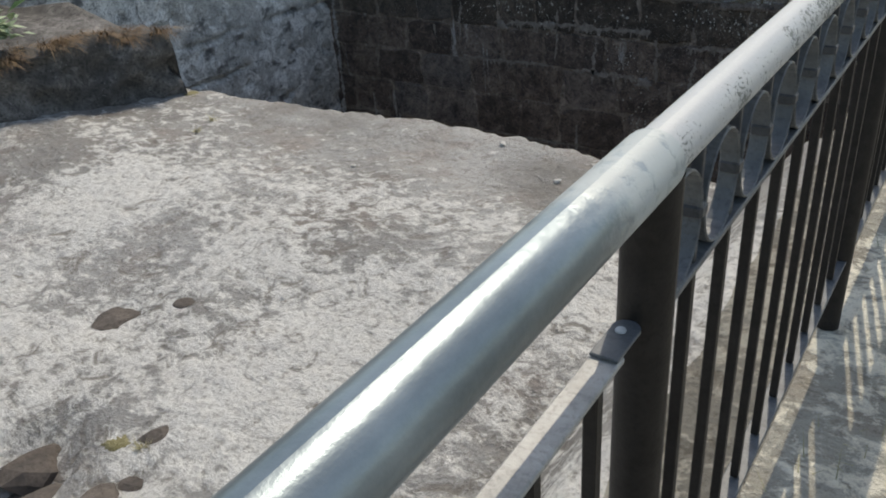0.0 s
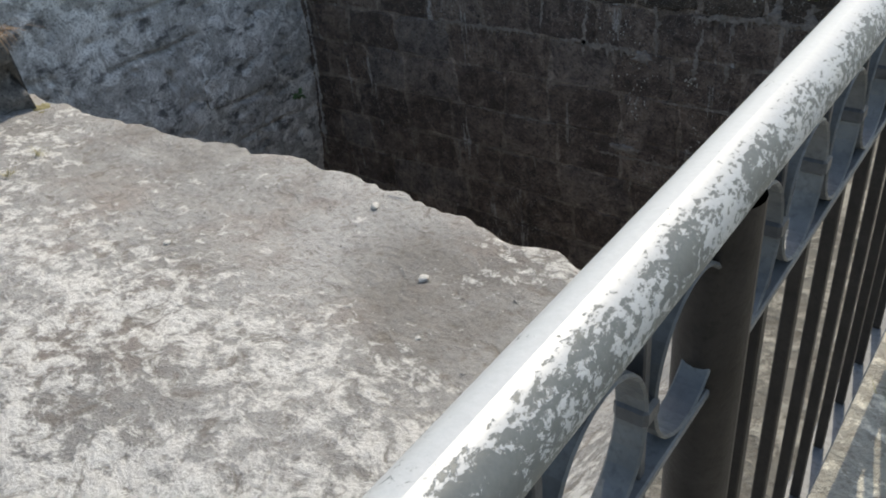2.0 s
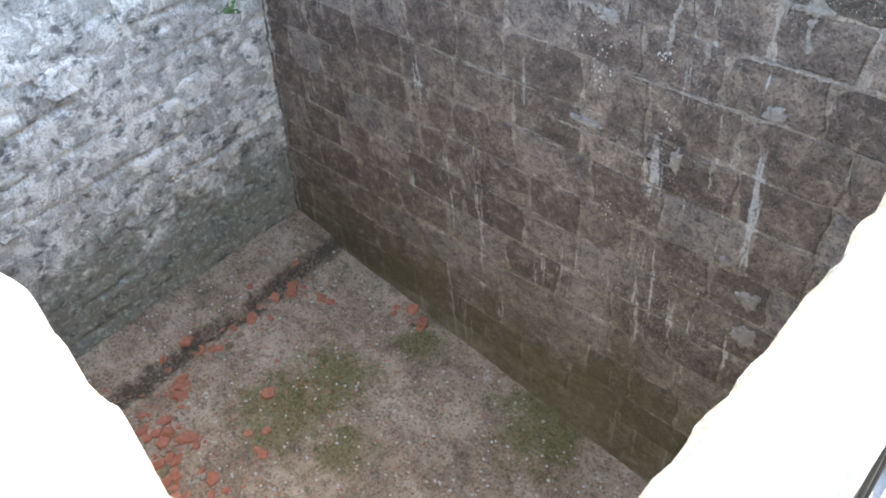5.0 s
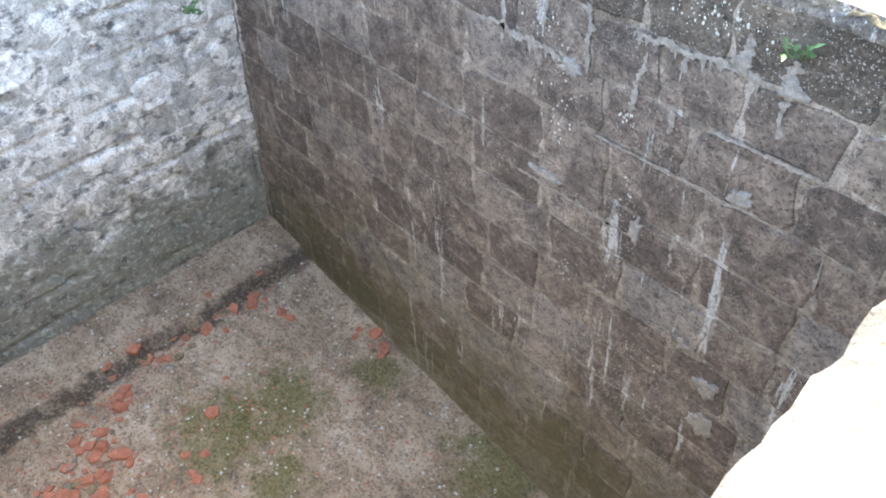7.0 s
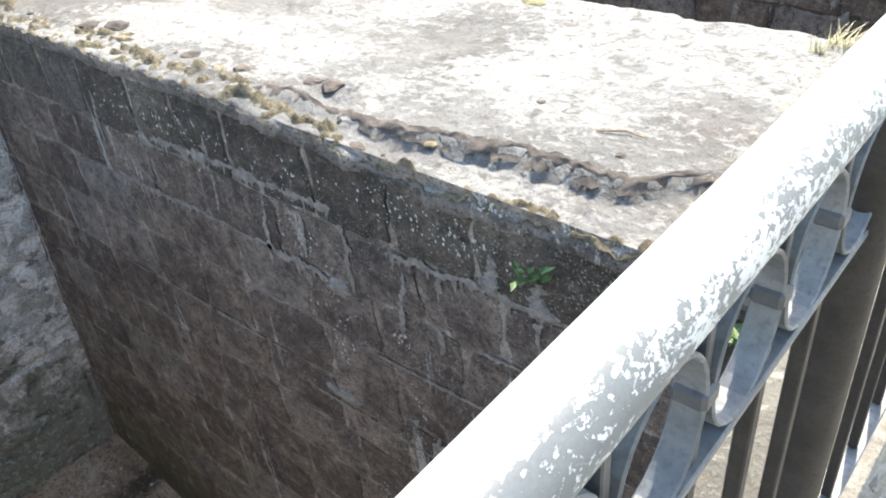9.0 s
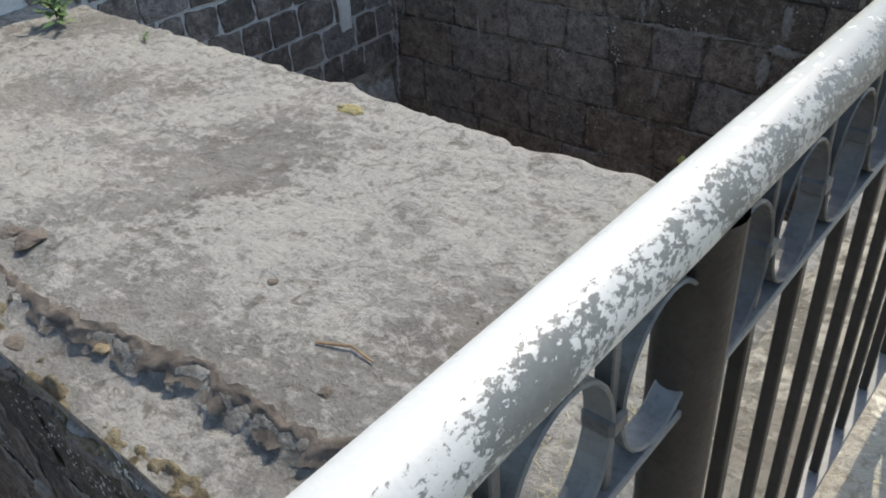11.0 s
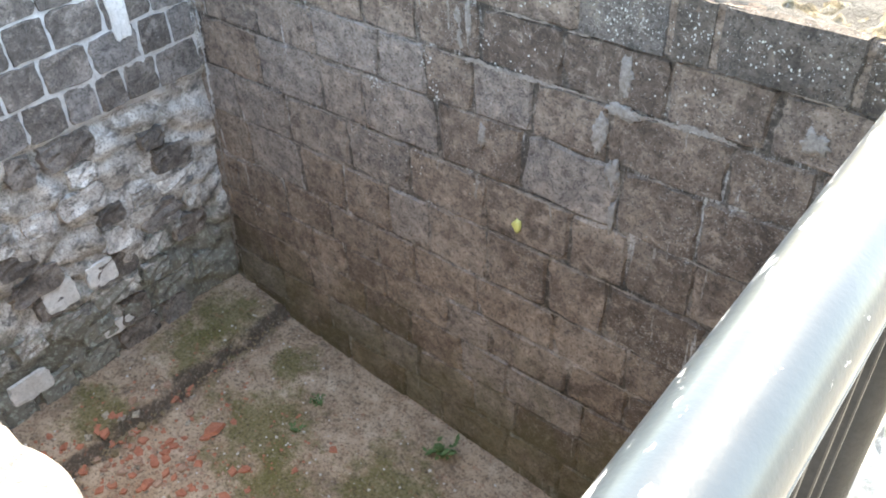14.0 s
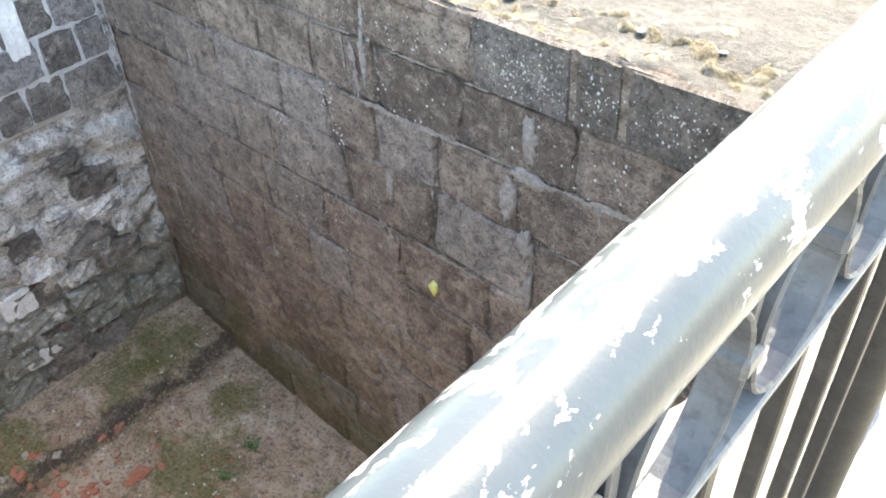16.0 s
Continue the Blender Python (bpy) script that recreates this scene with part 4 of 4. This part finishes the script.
def rock(name, x, y, z, size, material, label, category, seed, flat=0.7, group=""):
    r = random.Random(seed)
    bm = bmesh.new()
    bmesh.ops.create_icosphere(bm, subdivisions=2, radius=size * 0.5)
    for v in bm.verts:
        n = 1 + 0.45 * fbm(v.co.x * 2 / size + seed, v.co.y * 2 / size, v.co.z * 2 / size, 3)
        v.co = Vector((v.co.x * n, v.co.y * n * r.uniform(0.95, 1.05), v.co.z * n * flat))
    ob = new(name, mesh_from(name, bm, material))
    ob.location = (x, y, z)
    ob.rotation_euler = (0, 0, r.uniform(0, 6))
    return tagged(ob, label, category, group)


for i, (x, y, s) in enumerate(((-2.38, 1.54, 0.25), (-2.19, 1.69, 0.1), (-2.2, 2.0, 0.2), (-2.06, 0.9, 0.26), (-1.92, 0.8, 0.24), (-1.78, 0.76, 0.3), (-1.62, 0.86, 0.14), (-1.6, 0.98, 0.1), (-1.67, 1.12, 0.09))):
    rock("stone", x, y, south_top(x, y) - s * (0.03 if i < 3 else 0.05), s, DARK_ROCK, "dark brown rough stone bedded in the mortar", "stone", 150 + i, 0.12 if i < 3 else 0.32)
for i, (x, y, s) in enumerate(((-2.37, 2.95, 0.028), (-1.86, 3.56, 0.035), (-1.4, 3.28, 0.035), (-1.2, 3.0, 0.018), (-1.5, 3.02, 0.02))):
    rock("pebble", x, y, south_top(x, y) + s * 0.15, s, PEBBLE, "small white pebble lying on the mortar", "pebble", 170 + i, 0.6, "loose pebbles")
for i, (x, y, s) in enumerate(((-1.35, 8.26, 0.05), (-1.95, 8.55, 0.05), (-2.98, 8.15, 0.14), (-3.08, 8.12, 0.1), (-3.59, 8.05, 0.12), (-4.03, 8.03, 0.12), (-4.9, 8.08, 0.16), (-5.1, 8.0, 0.14))):
    rock("stone", x, y, middle_top(x, y), s, DARK_ROCK, "small dark stone on the pale mortar", "stone", 180 + i, 0.4)
def crack_fn(x, v):
    """The dark broken rim of the upper mortar skin, along the step."""
    fade = min(1, max(0.0, (x + 3.5) / 0.5)) * min(1, max(0.0, (-0.93 - x) / 0.15))
    hi = middle_top(x, step_line(x) + 0.05) + 0.016 * fade - 0.01 * (1 - fade)
    deep = (0.05 + 0.02 * fbm(x * 5, 0, 33, 3)) * fade
    y = step_line(x) + 0.05 - v * (0.07 + 0.035 * fbm(x * 9, v, 34, 4)) + 0.01 * fbm(x * 25, v * 3, 35, 3)
    return (x, y, hi - deep * v * v * (1.4 - 0.4 * v) + 0.008 * fade * fbm(x * 30, v * 4, 36, 3))


verts, quads = sheet(steps(-3.5, -0.93, 0.014), steps(0, 1, 0.13), crack_fn)
child("broken_rim", mesh_of("broken_rim", verts, quads, DARK_ROCK), middle, None, "dark broken rim of the mortar skin")
r = random.Random(44)
def crust_fn(x, v):
    """Crumbled mortar and stones along the near rim of the dividing wall."""
    wide = 0.11 + 0.2 * min(1, max(0, (-2.3 - x) / 1.2)) + 0.08 * fbm(x * 2, 0, 45, 3)
    y = middle_near(x) - 0.004 + v * max(0.08, wide)
    lump = fbm(x * 4.3, y * 7.7, 48, 5)
    ragged = fbm(x * 14, y * 16, 46, 5)
    mask = math.sin(math.pi * min(1, 0.12 + 0.88 * v))
    return (x, y, middle_top(x, y) - 0.02 + (0.05 * lump + 0.06 * ragged + 0.016) * mask)


def north_crust_fn(x, v):
    y = 13.885 + v * (0.4 + 0.12 * fbm(x * 2.1, 0, 44, 3))
    mask = math.sin(math.pi * min(1, 0.2 + 0.8 * v))
    lump = fbm(x * 4.1, y * 6.3, 49, 5)
    return (x, y, north_top(x, y) - 0.02 + (0.05 * lump + 0.06 * fbm(x * 11, y * 13, 47, 5) + 0.012) * mask)


def make_crumble(name, pale):
    k = Mat(name, 0.95)
    n = k.noise(14, 8, 0.72, distort=0.6)
    # Low spots of the bump are darkened too: crevice shade put into the colour.
    c = k.ramp(n, [(0.36, (0.035, 0.03, 0.02)), (0.5, (0.14, 0.115, 0.07)), (0.6, pale), (0.7, tuple(v * 1.35 for v in pale))])
    f = k.noise(60, 5, 0.7)
    c = k.mix(k.ramp(f, [(0.36, 0.7), (0.48, 0.0)]), c, (0.05, 0.045, 0.035))
    return k.color(c).bump(k.math("ADD", n, k.math("MULTIPLY", f, 0.4)), 0.9, 0.03).m


verts, quads = sheet(steps(-6.6, -0.85, 0.016), steps(0, 1, 0.07), crust_fn)
child("crumbled_rim", mesh_of("crumbled_rim", verts, quads, make_crumble("crumbled_ochre_mortar", (0.19, 0.168, 0.118))), middle, None, "crumbled ochre mortar rim")
verts, quads = sheet(steps(-3.4, -0.45, 0.018), steps(0, 1, 0.05), north_crust_fn)
child("crumbled_rim", mesh_of("crumbled_rim", verts, quads, make_crumble("crumbled_pale_mortar", (0.19, 0.178, 0.148))), north, None, "crumbled pale mortar")
for i in range(16):
    x = -6.2 + 4.0 * i / 15 + r.uniform(-0.1, 0.1)
    y, s = r.uniform(7.8, 8.02), r.choice((0.05, 0.07, 0.1))
    rock("mortar_lump", x, y, middle_top(x, y) - s * 0.1, s, (OCHRE, TOP_PALE, DARK_ROCK)[i % 3], "broken mortar lump on the wall edge", "stone", 400 + i, 0.4, "broken mortar lumps")
for i in range(14):
    x, y, s = r.uniform(-2.7, -0.8), r.gauss(14.2, 0.08), r.choice((0.04, 0.06, 0.09))
    rock("mortar_lump", x, y, north_top(x, y) - s * 0.1, s, (TOP_PALE, OCHRE)[i % 3 == 0], "pale broken mortar lump on the wall top", "stone", 460 + i, 0.4, "broken mortar lumps")

bm = bmesh.new()
tube(bm, (0, 0, 0), (0.12, 0.05, 0.01), 0.005, 6)
tube(bm, (0.12, 0.05, 0.01), (0.22, 0.04, 0.004), 0.004, 6)
twig = new("twig", mesh_from("twig", bm, BROWN))
twig.location = (-1.55, 8.4, middle_top(-1.5, 8.42) + 0.006)
tagged(twig, "thin crooked brown twig on the wall top", "twig")


# broken bricks and grit on the pit floors
def shard_mesh(seed, material):
    r = random.Random(seed)
    bm = bmesh.new()
    n = r.randint(4, 6)
    rim = [(math.cos(2 * math.pi * i / n) * r.uniform(0.35, 0.6), math.sin(2 * math.pi * i / n) * r.uniform(0.3, 0.5)) for i in range(n)]
    lo = [bm.verts.new((a, b, 0)) for a, b in rim]
    hi = [bm.verts.new((a * 0.92, b * 0.92, r.uniform(0.16, 0.28))) for a, b in rim]
    bm.faces.new(hi)
    for i in range(n):
        bm.faces.new((lo[i], lo[(i + 1) % n], hi[(i + 1) % n], hi[i]))
    return mesh_from("brick_shard", bm, material)


SHARDS = [shard_mesh(i, BRICK) for i in range(8)]


def shard(x, y, z, s, r):
    ob = new("brick_shard", SHARDS[r.randrange(8)])
    ob.matrix_basis = Matrix.LocRotScale((x, y, z), Euler((r.uniform(-0.3, 0.3), r.uniform(-0.3, 0.3), r.uniform(0, 6.28))), (s, s, s * r.uniform(0.6, 1.1)))
    return tagged(ob, "broken orange red brick piece on the earth floor", "brick", "broken bricks")


r = random.Random(5)
for cx, cy, sx, sy, n in ((-6.0, 5.16, 0.09, 0.09, 16), (-5.83, 4.76, 0.09, 0.09, 14), (-5.3, 4.35, 0.26, 0.26, 60), (-4.9, 3.95, 0.4, 0.2, 40), (-4.4, 4.5, 0.35, 0.35, 24), (-6.2, 6.9, 0.2, 0.2, 8), (-6.3, 6.2, 0.12, 0.5, 10),
                          (-4.93, 7.55, 0.12, 0.07, 8), (-5.3, 5.5, 0.5, 0.5, 6)):
    for _ in range(n):
        x, y = r.gauss(cx, sx), r.gauss(cy, sy)
        if -7 < x < -0.6 and 3.75 < y < 7.68:
            shard(x, y, FLOOR_1(x) + (0.11 if x < -6.36 else -0.005), r.choice((0.07, 0.1, 0.13, 0.18)), r)
for cx, cy, sx, sy, n in ((-5.32, 12.25, 0.03, 0.03, 1), (-5.62, 11.55, 0.25, 0.25, 50), (-5.95, 11.1, 0.25, 0.3, 24), (-5.1, 11.8, 0.2, 0.25, 12), (-4.9, 12.6, 0.3, 0.3, 5)):
    for _ in range(n):
        x, y = r.gauss(cx, sx), r.gauss(cy, sy)
        if -6.7 < x < -0.6 and 10.15 < y < 13.8:
            shard(x, y, FLOOR_2(x) + (0.11 if x < -6.0 else -0.005), 0.24 if n == 1 else r.choice((0.06, 0.09, 0.13)), r)


DULL_BRICK = make_plain("dusty_brick", (0.24, 0.15, 0.105), (0.42, 0.29, 0.22), scale=18)
RUBBLE_BITS = [shard_mesh(20 + i, m) for i, m in enumerate((OCHRE, DULL_BRICK, SOIL, DULL_BRICK, BRICK, DULL_BRICK))]
for cx, cy, sx, sy, n in ((-5.35, 4.4, 0.3, 0.35, 105), (-4.9, 4.25, 0.3, 0.25, 34), (-6.3, 6.4, 0.08, 0.5, 22), (-4.6, 4.7, 0.5, 0.5, 20), (-6.25, 5.2, 0.08, 0.5, 16),
                          (-5.6, 11.65, 0.3, 0.25, 64), (-5.0, 11.8, 0.25, 0.25, 18), (-5.95, 12.2, 0.06, 0.6, 14)):
    for _ in range(n):
        x, y, k = r.gauss(cx, sx), r.gauss(cy, sy), r.choice((0.05, 0.08, 0.12))
        if -7 < x < -0.6 and (3.75 < y < 7.68 or 10.1 < y < 13.8):
            ob = new("rubble_piece", RUBBLE_BITS[r.randrange(6)])
            ob.matrix_basis = Matrix.LocRotScale((x, y, FLOOR_1(x) + (0.11 if x < -6.36 else -0.004) if y < 8 else FLOOR_2(x) + (0.11 if x < -6.0 else -0.004)), Euler((r.uniform(-0.3, 0.3), r.uniform(-0.3, 0.3), r.uniform(0, 6.28))), (k, k, k))
            tagged(ob, "brown broken mortar piece in the floor rubble", "rubble", "rubble pieces")


def grit(name, label, area, level, count, seed, material, size=1.0):
    """Small grit that nobody could count, in one mesh."""
    r = random.Random(seed)
    verts, faces = [], []
    for _ in range(count):
        x, y = r.uniform(area[0], area[1]), r.uniform(area[2], area[3])
        s, z, b = r.uniform(0.008, 0.03) * size, level(x, y), len(verts)
        a = r.uniform(0, 6.28)
        for i in range(4):
            t = a + i * math.pi / 2
            verts.append((x + math.cos(t) * s * r.uniform(0.6, 1), y + math.sin(t) * s * r.uniform(0.6, 1), z - 0.004))
        verts.append((x, y, z + s * r.uniform(0.3, 0.7)))
        faces += [(b + i, b + (i + 1) % 4, b + 4) for i in range(4)]
    return tagged(new(name, mesh_of(name, verts, faces, material, False)), label, "grit", "", "stuff")


lift_1 = lambda x, y: FLOOR_1(x) + 0.02 * fbm(x * 2, y * 2, 71, 5) + (0.12 if x < -6.4 else 0)
lift_2 = lambda x, y: FLOOR_2(x) + 0.02 * fbm(x * 2, y * 2, 81, 5) + (0.12 if x < -6.05 else 0)
grit("grit", "pale grit scattered over the pit floor", (-7.0, -0.6, 3.75, 7.65), lift_1, 1300, 1, PEBBLE)
grit("grit", "brick crumbs scattered over the pit floor", (-6.6, -3.5, 3.75, 7.2), lift_1, 800, 2, BRICK)
grit("grit", "pale grit scattered over the mossy floor", (-6.6, -0.6, 10.2, 13.8), lift_2, 450, 3, PEBBLE)
grit("grit", "brick crumbs scattered over the mossy floor", (-6.5, -4.2, 10.2, 13.0), lift_2, 400, 4, BRICK)
grit("debris", "dark crumbled debris along the foot of the raised strip", (-6.5, -6.25, 3.8, 7.6), lambda x, y: FLOOR_1(x) + 0.03, 500, 11, OCHRE)
grit("debris", "dark crumbled debris along the mossy strip", (-6.12, -5.85, 10.3, 13.7), lambda x, y: FLOOR_2(x) + 0.03, 450, 12, OCHRE)
grit("grit", "loose grey grit on the crusted wall top", (-4.4, -0.5, 0.3, 3.5), south_top, 200, 5, TOP, 0.45)
grit("grit", "loose pale grit on the dividing wall top", (-4.5, -0.5, 8.1, 9.9), middle_top, 140, 6, TOP_PALE, 0.5)


def strip_grass(name, label, area, level, count, seed, material):
    r = random.Random(seed)
    bm = bmesh.new()
    for _ in range(count):
        x, y = r.uniform(area[0], area[1]), r.uniform(area[2], area[3])
        a, l = r.uniform(0, 6.28), r.uniform(0.02, 0.06)
        z = level(x, y)
        blade(bm, (x, y, z - 0.004), (x + math.cos(a) * l, y + math.sin(a) * l, z + l * r.uniform(0.1, 0.8)), 0.0016)
    return tagged(new(name, mesh_from(name, bm, material)), label, "grass", "", "stuff")


strip_grass("dry_grass", "thin dry grass on the ground behind the railing", (-1.0, -0.4, 8.0, 9.8), middle_top, 900, 7, DRY)
strip_grass("dry_grass", "sparse dry grass along the walkway edge", (0.02, 0.3, -0.5, 13.0), lambda x, y: 0.005, 700, 8, DRY)
strip_grass("grass", "short green grass on the walkway edge", (0.12, 0.5, 9.5, 14.0), lambda x, y: 0.005, 900, 9, GREEN)


# ---- masonry pieces ----
def block_mesh(name, seed, material, bulge=0.012, noisy=0.006, rim_in=0.014, ragged=0.03):
    """The front of one stone: uneven outline, nearly flat face, edges that sink into the joints."""
    r = random.Random(seed)
    g = (-0.5, -0.465, -0.3, -0.08, 0.14, 0.32, 0.465, 0.5)
    n = len(g)
    verts = []
    for j, v in enumerate(g):
        for i, u in enumerate(g):
            rim = i in (0, n - 1) or j in (0, n - 1)
            d = rim_in if rim else -(bulge + r.uniform(-noisy, noisy))
            a, b = max(abs(u), abs(v)) * 2, abs(u * v) * 4
            wob = ragged * a * a
            k = 1 - 0.4 * ragged * b * b + wob * fbm(u * 3.1 + seed, v * 3.1, seed * 1.7, 4)
            verts.append((u * k + r.uniform(-0.25, 0.25) * wob, d, v * k + r.uniform(-0.25, 0.25) * wob))
    faces = [(j * n + i, j * n + i + 1, (j + 1) * n + i + 1, (j + 1) * n + i) for j in range(n - 1) for i in range(n - 1)]
    return mesh_of(name, verts, faces, material, False)


def courses(parent, name, meshes, spots, place, gap=0.014, keep=1.0, wild=1.0):
    for x0, x1, z0, z1 in spots:
        if rng.random() > keep:
            continue
        r = rng.random()
        w, h = x1 - x0 - gap * (0.6 + r), z1 - z0 - gap * (0.6 + rng.random() * 0.8)
        ob = new(name, meshes[int(r * 997) % len(meshes)])
        ob.parent = parent
        ob.matrix_basis = place((x0 + x1) / 2, (z0 + z1) / 2) @ pose(0, rng.uniform(-0.003, 0.003), 0, rng.uniform(-0.5, 0.5), rng.uniform(-0.7, 0.7) * wild, rng.uniform(-0.6, 0.6)) @ Matrix.Diagonal((w, 1, h, 1))


def lay(x0, x1, lines, low, high, first=()):
    """Split courses between the lines into stones of random length."""
    out = []
    for n, (zb, zt) in enumerate(zip(lines[1:], lines[:-1])):
        cuts = [x1] + (list(first) if n == 0 else [])
        x = cuts[-1] - (rng.uniform(0.4, 1.0) * high if n % 2 else 0)
        if x < cuts[-1]:
            cuts.append(x)
        while cuts[-1] > x0:
            cuts.append(cuts[-1] - rng.uniform(low, high))
        out += [(b, a, zb, zt) for a, b in zip(cuts, cuts[1:])]
    return out


BLOCK_A = [block_mesh("block", 200 + i, WALL_A, 0.005, 0.0028, 0.008, 0.12) for i in range(8)]
courses(wall_1, "block", BLOCK_A, lay(-7.0, -0.36, (-1.0, -1.37, -1.77, -2.2, -2.62, -3.04, -3.46, -3.88, -4.3, -4.72, -5.14, -5.56), 0.45, 0.75),
        lambda x, z: Matrix.Translation((x, WALL_1 + 0.002, z)), 0.012, 1.0)
BLOCK_T = [block_mesh("speckled_block", 330 + i, SPECKLED, 0.007, 0.004, 0.008, 0.12) for i in range(5)]
courses(wall_1, "speckled_block", BLOCK_T, lay(-7.0, -0.36, (-0.56, -1.0), 0.45, 0.8), lambda x, z: Matrix.Translation((x, WALL_1, z)), 0.014)
BLOCK_B = [block_mesh("block", 220 + i, WALL_B, 0.007, 0.0035, 0.016, 0.1) for i in range(8)]
BLOCK_S = [block_mesh("speckled_block", 320 + i, SPECKLED, 0.02, 0.006, 0.02, 0.035) for i in range(4)]
courses(wall_2, "block", BLOCK_B, lay(-6.6, -0.36, (-0.55, -0.96, -1.37, -1.8, -2.31, -2.8, -3.34, -3.78, -4.2, -4.65, -5.1, -5.55), 0.45, 0.85, (-2.43, -3.27)),
        lambda x, z: Matrix.Translation((x, WALL_2, z)), 0.012, 1.0)
courses(wall_2, "speckled_block", BLOCK_S, [(-0.75, -0.36, -0.97, -0.55), (-1.54, -0.75, -0.97, -0.55), (-1.8, -1.54, -0.97, -0.55), (-2.43, -1.8, -0.97, -0.55)],
        lambda x, z: Matrix.Translation((x, WALL_2 - 0.004, z)), 0.014)
STONE_C = [block_mesh("stone", 240 + i, DARK_STONE, 0.02, 0.007, 0.014, 0.11) for i in range(8)]
turn = Matrix.Rotation(radians(90), 4, "Z")
courses(back_2, "stone", STONE_C, lay(9.9, 13.84, (0.6, 0.27, -0.06, -0.39, -0.72, -1.04, -1.35, -1.68, -2.02, -2.38), 0.24, 0.5),
        lambda y, z: Matrix.Translation((lean(BACK_2, z) - 0.004, y, z)) @ turn, 0.014, 1.0, 6.0)
STONE_R = [block_mesh("stone", 290 + i, RUBBLE, 0.03, 0.012, 0.02, 0.3) for i in range(8)]
courses(back_1, "stone", STONE_R, [s for s in lay(0.4, 7.7, (0.5, 0.12, -0.2, -0.6, -0.95, -1.35, -1.7, -2.1, -2.45, -2.8, -3.2, -3.55, -3.95, -4.3, -4.7, -5.05, -5.45), 0.25, 0.5) if rng.random() < 0.05],
        lambda y, z: Matrix.Translation((lean(BACK_1, z) - 0.012, y, z)) @ turn, 0.03, 1.0, 5.0)
STONE_D = [block_mesh("stone", 260 + i, (RUBBLE_2, RUBBLE, DARK_STONE)[i % 3], 0.03, 0.014, 0.03, 0.2) for i in range(9)]
courses(back_2, "stone", STONE_D, [s for s in lay(10.0, 13.6, (-2.4, -2.72, -2.98, -3.3, -3.56, -3.88, -4.2, -4.5, -4.85, -5.2), 0.25, 0.6) if rng.random() < 0.7],
        lambda y, z: Matrix.Translation((lean(BACK_2, z) - 0.0, y, z)) @ turn, 0.05, 1.0, 9.0)
STONE_W = [block_mesh("stone", 270 + i, WHITE_STONE, 0.012, 0.006, 0.012, 0.13) for i in range(3)]
courses(back_2, "white_stone", STONE_W, [(13.02, 13.22, -1.8, -1.3), (11.66, 12.02, -4.16, -3.8), (12.12, 12.46, -4.16, -3.86), (11.05, 11.5, -4.98, -4.68), (12.1, 12.5, -4.86, -4.66)],
        lambda y, z: Matrix.Translation((lean(BACK_2, z) + 0.02, y, z)) @ turn, 0.02)
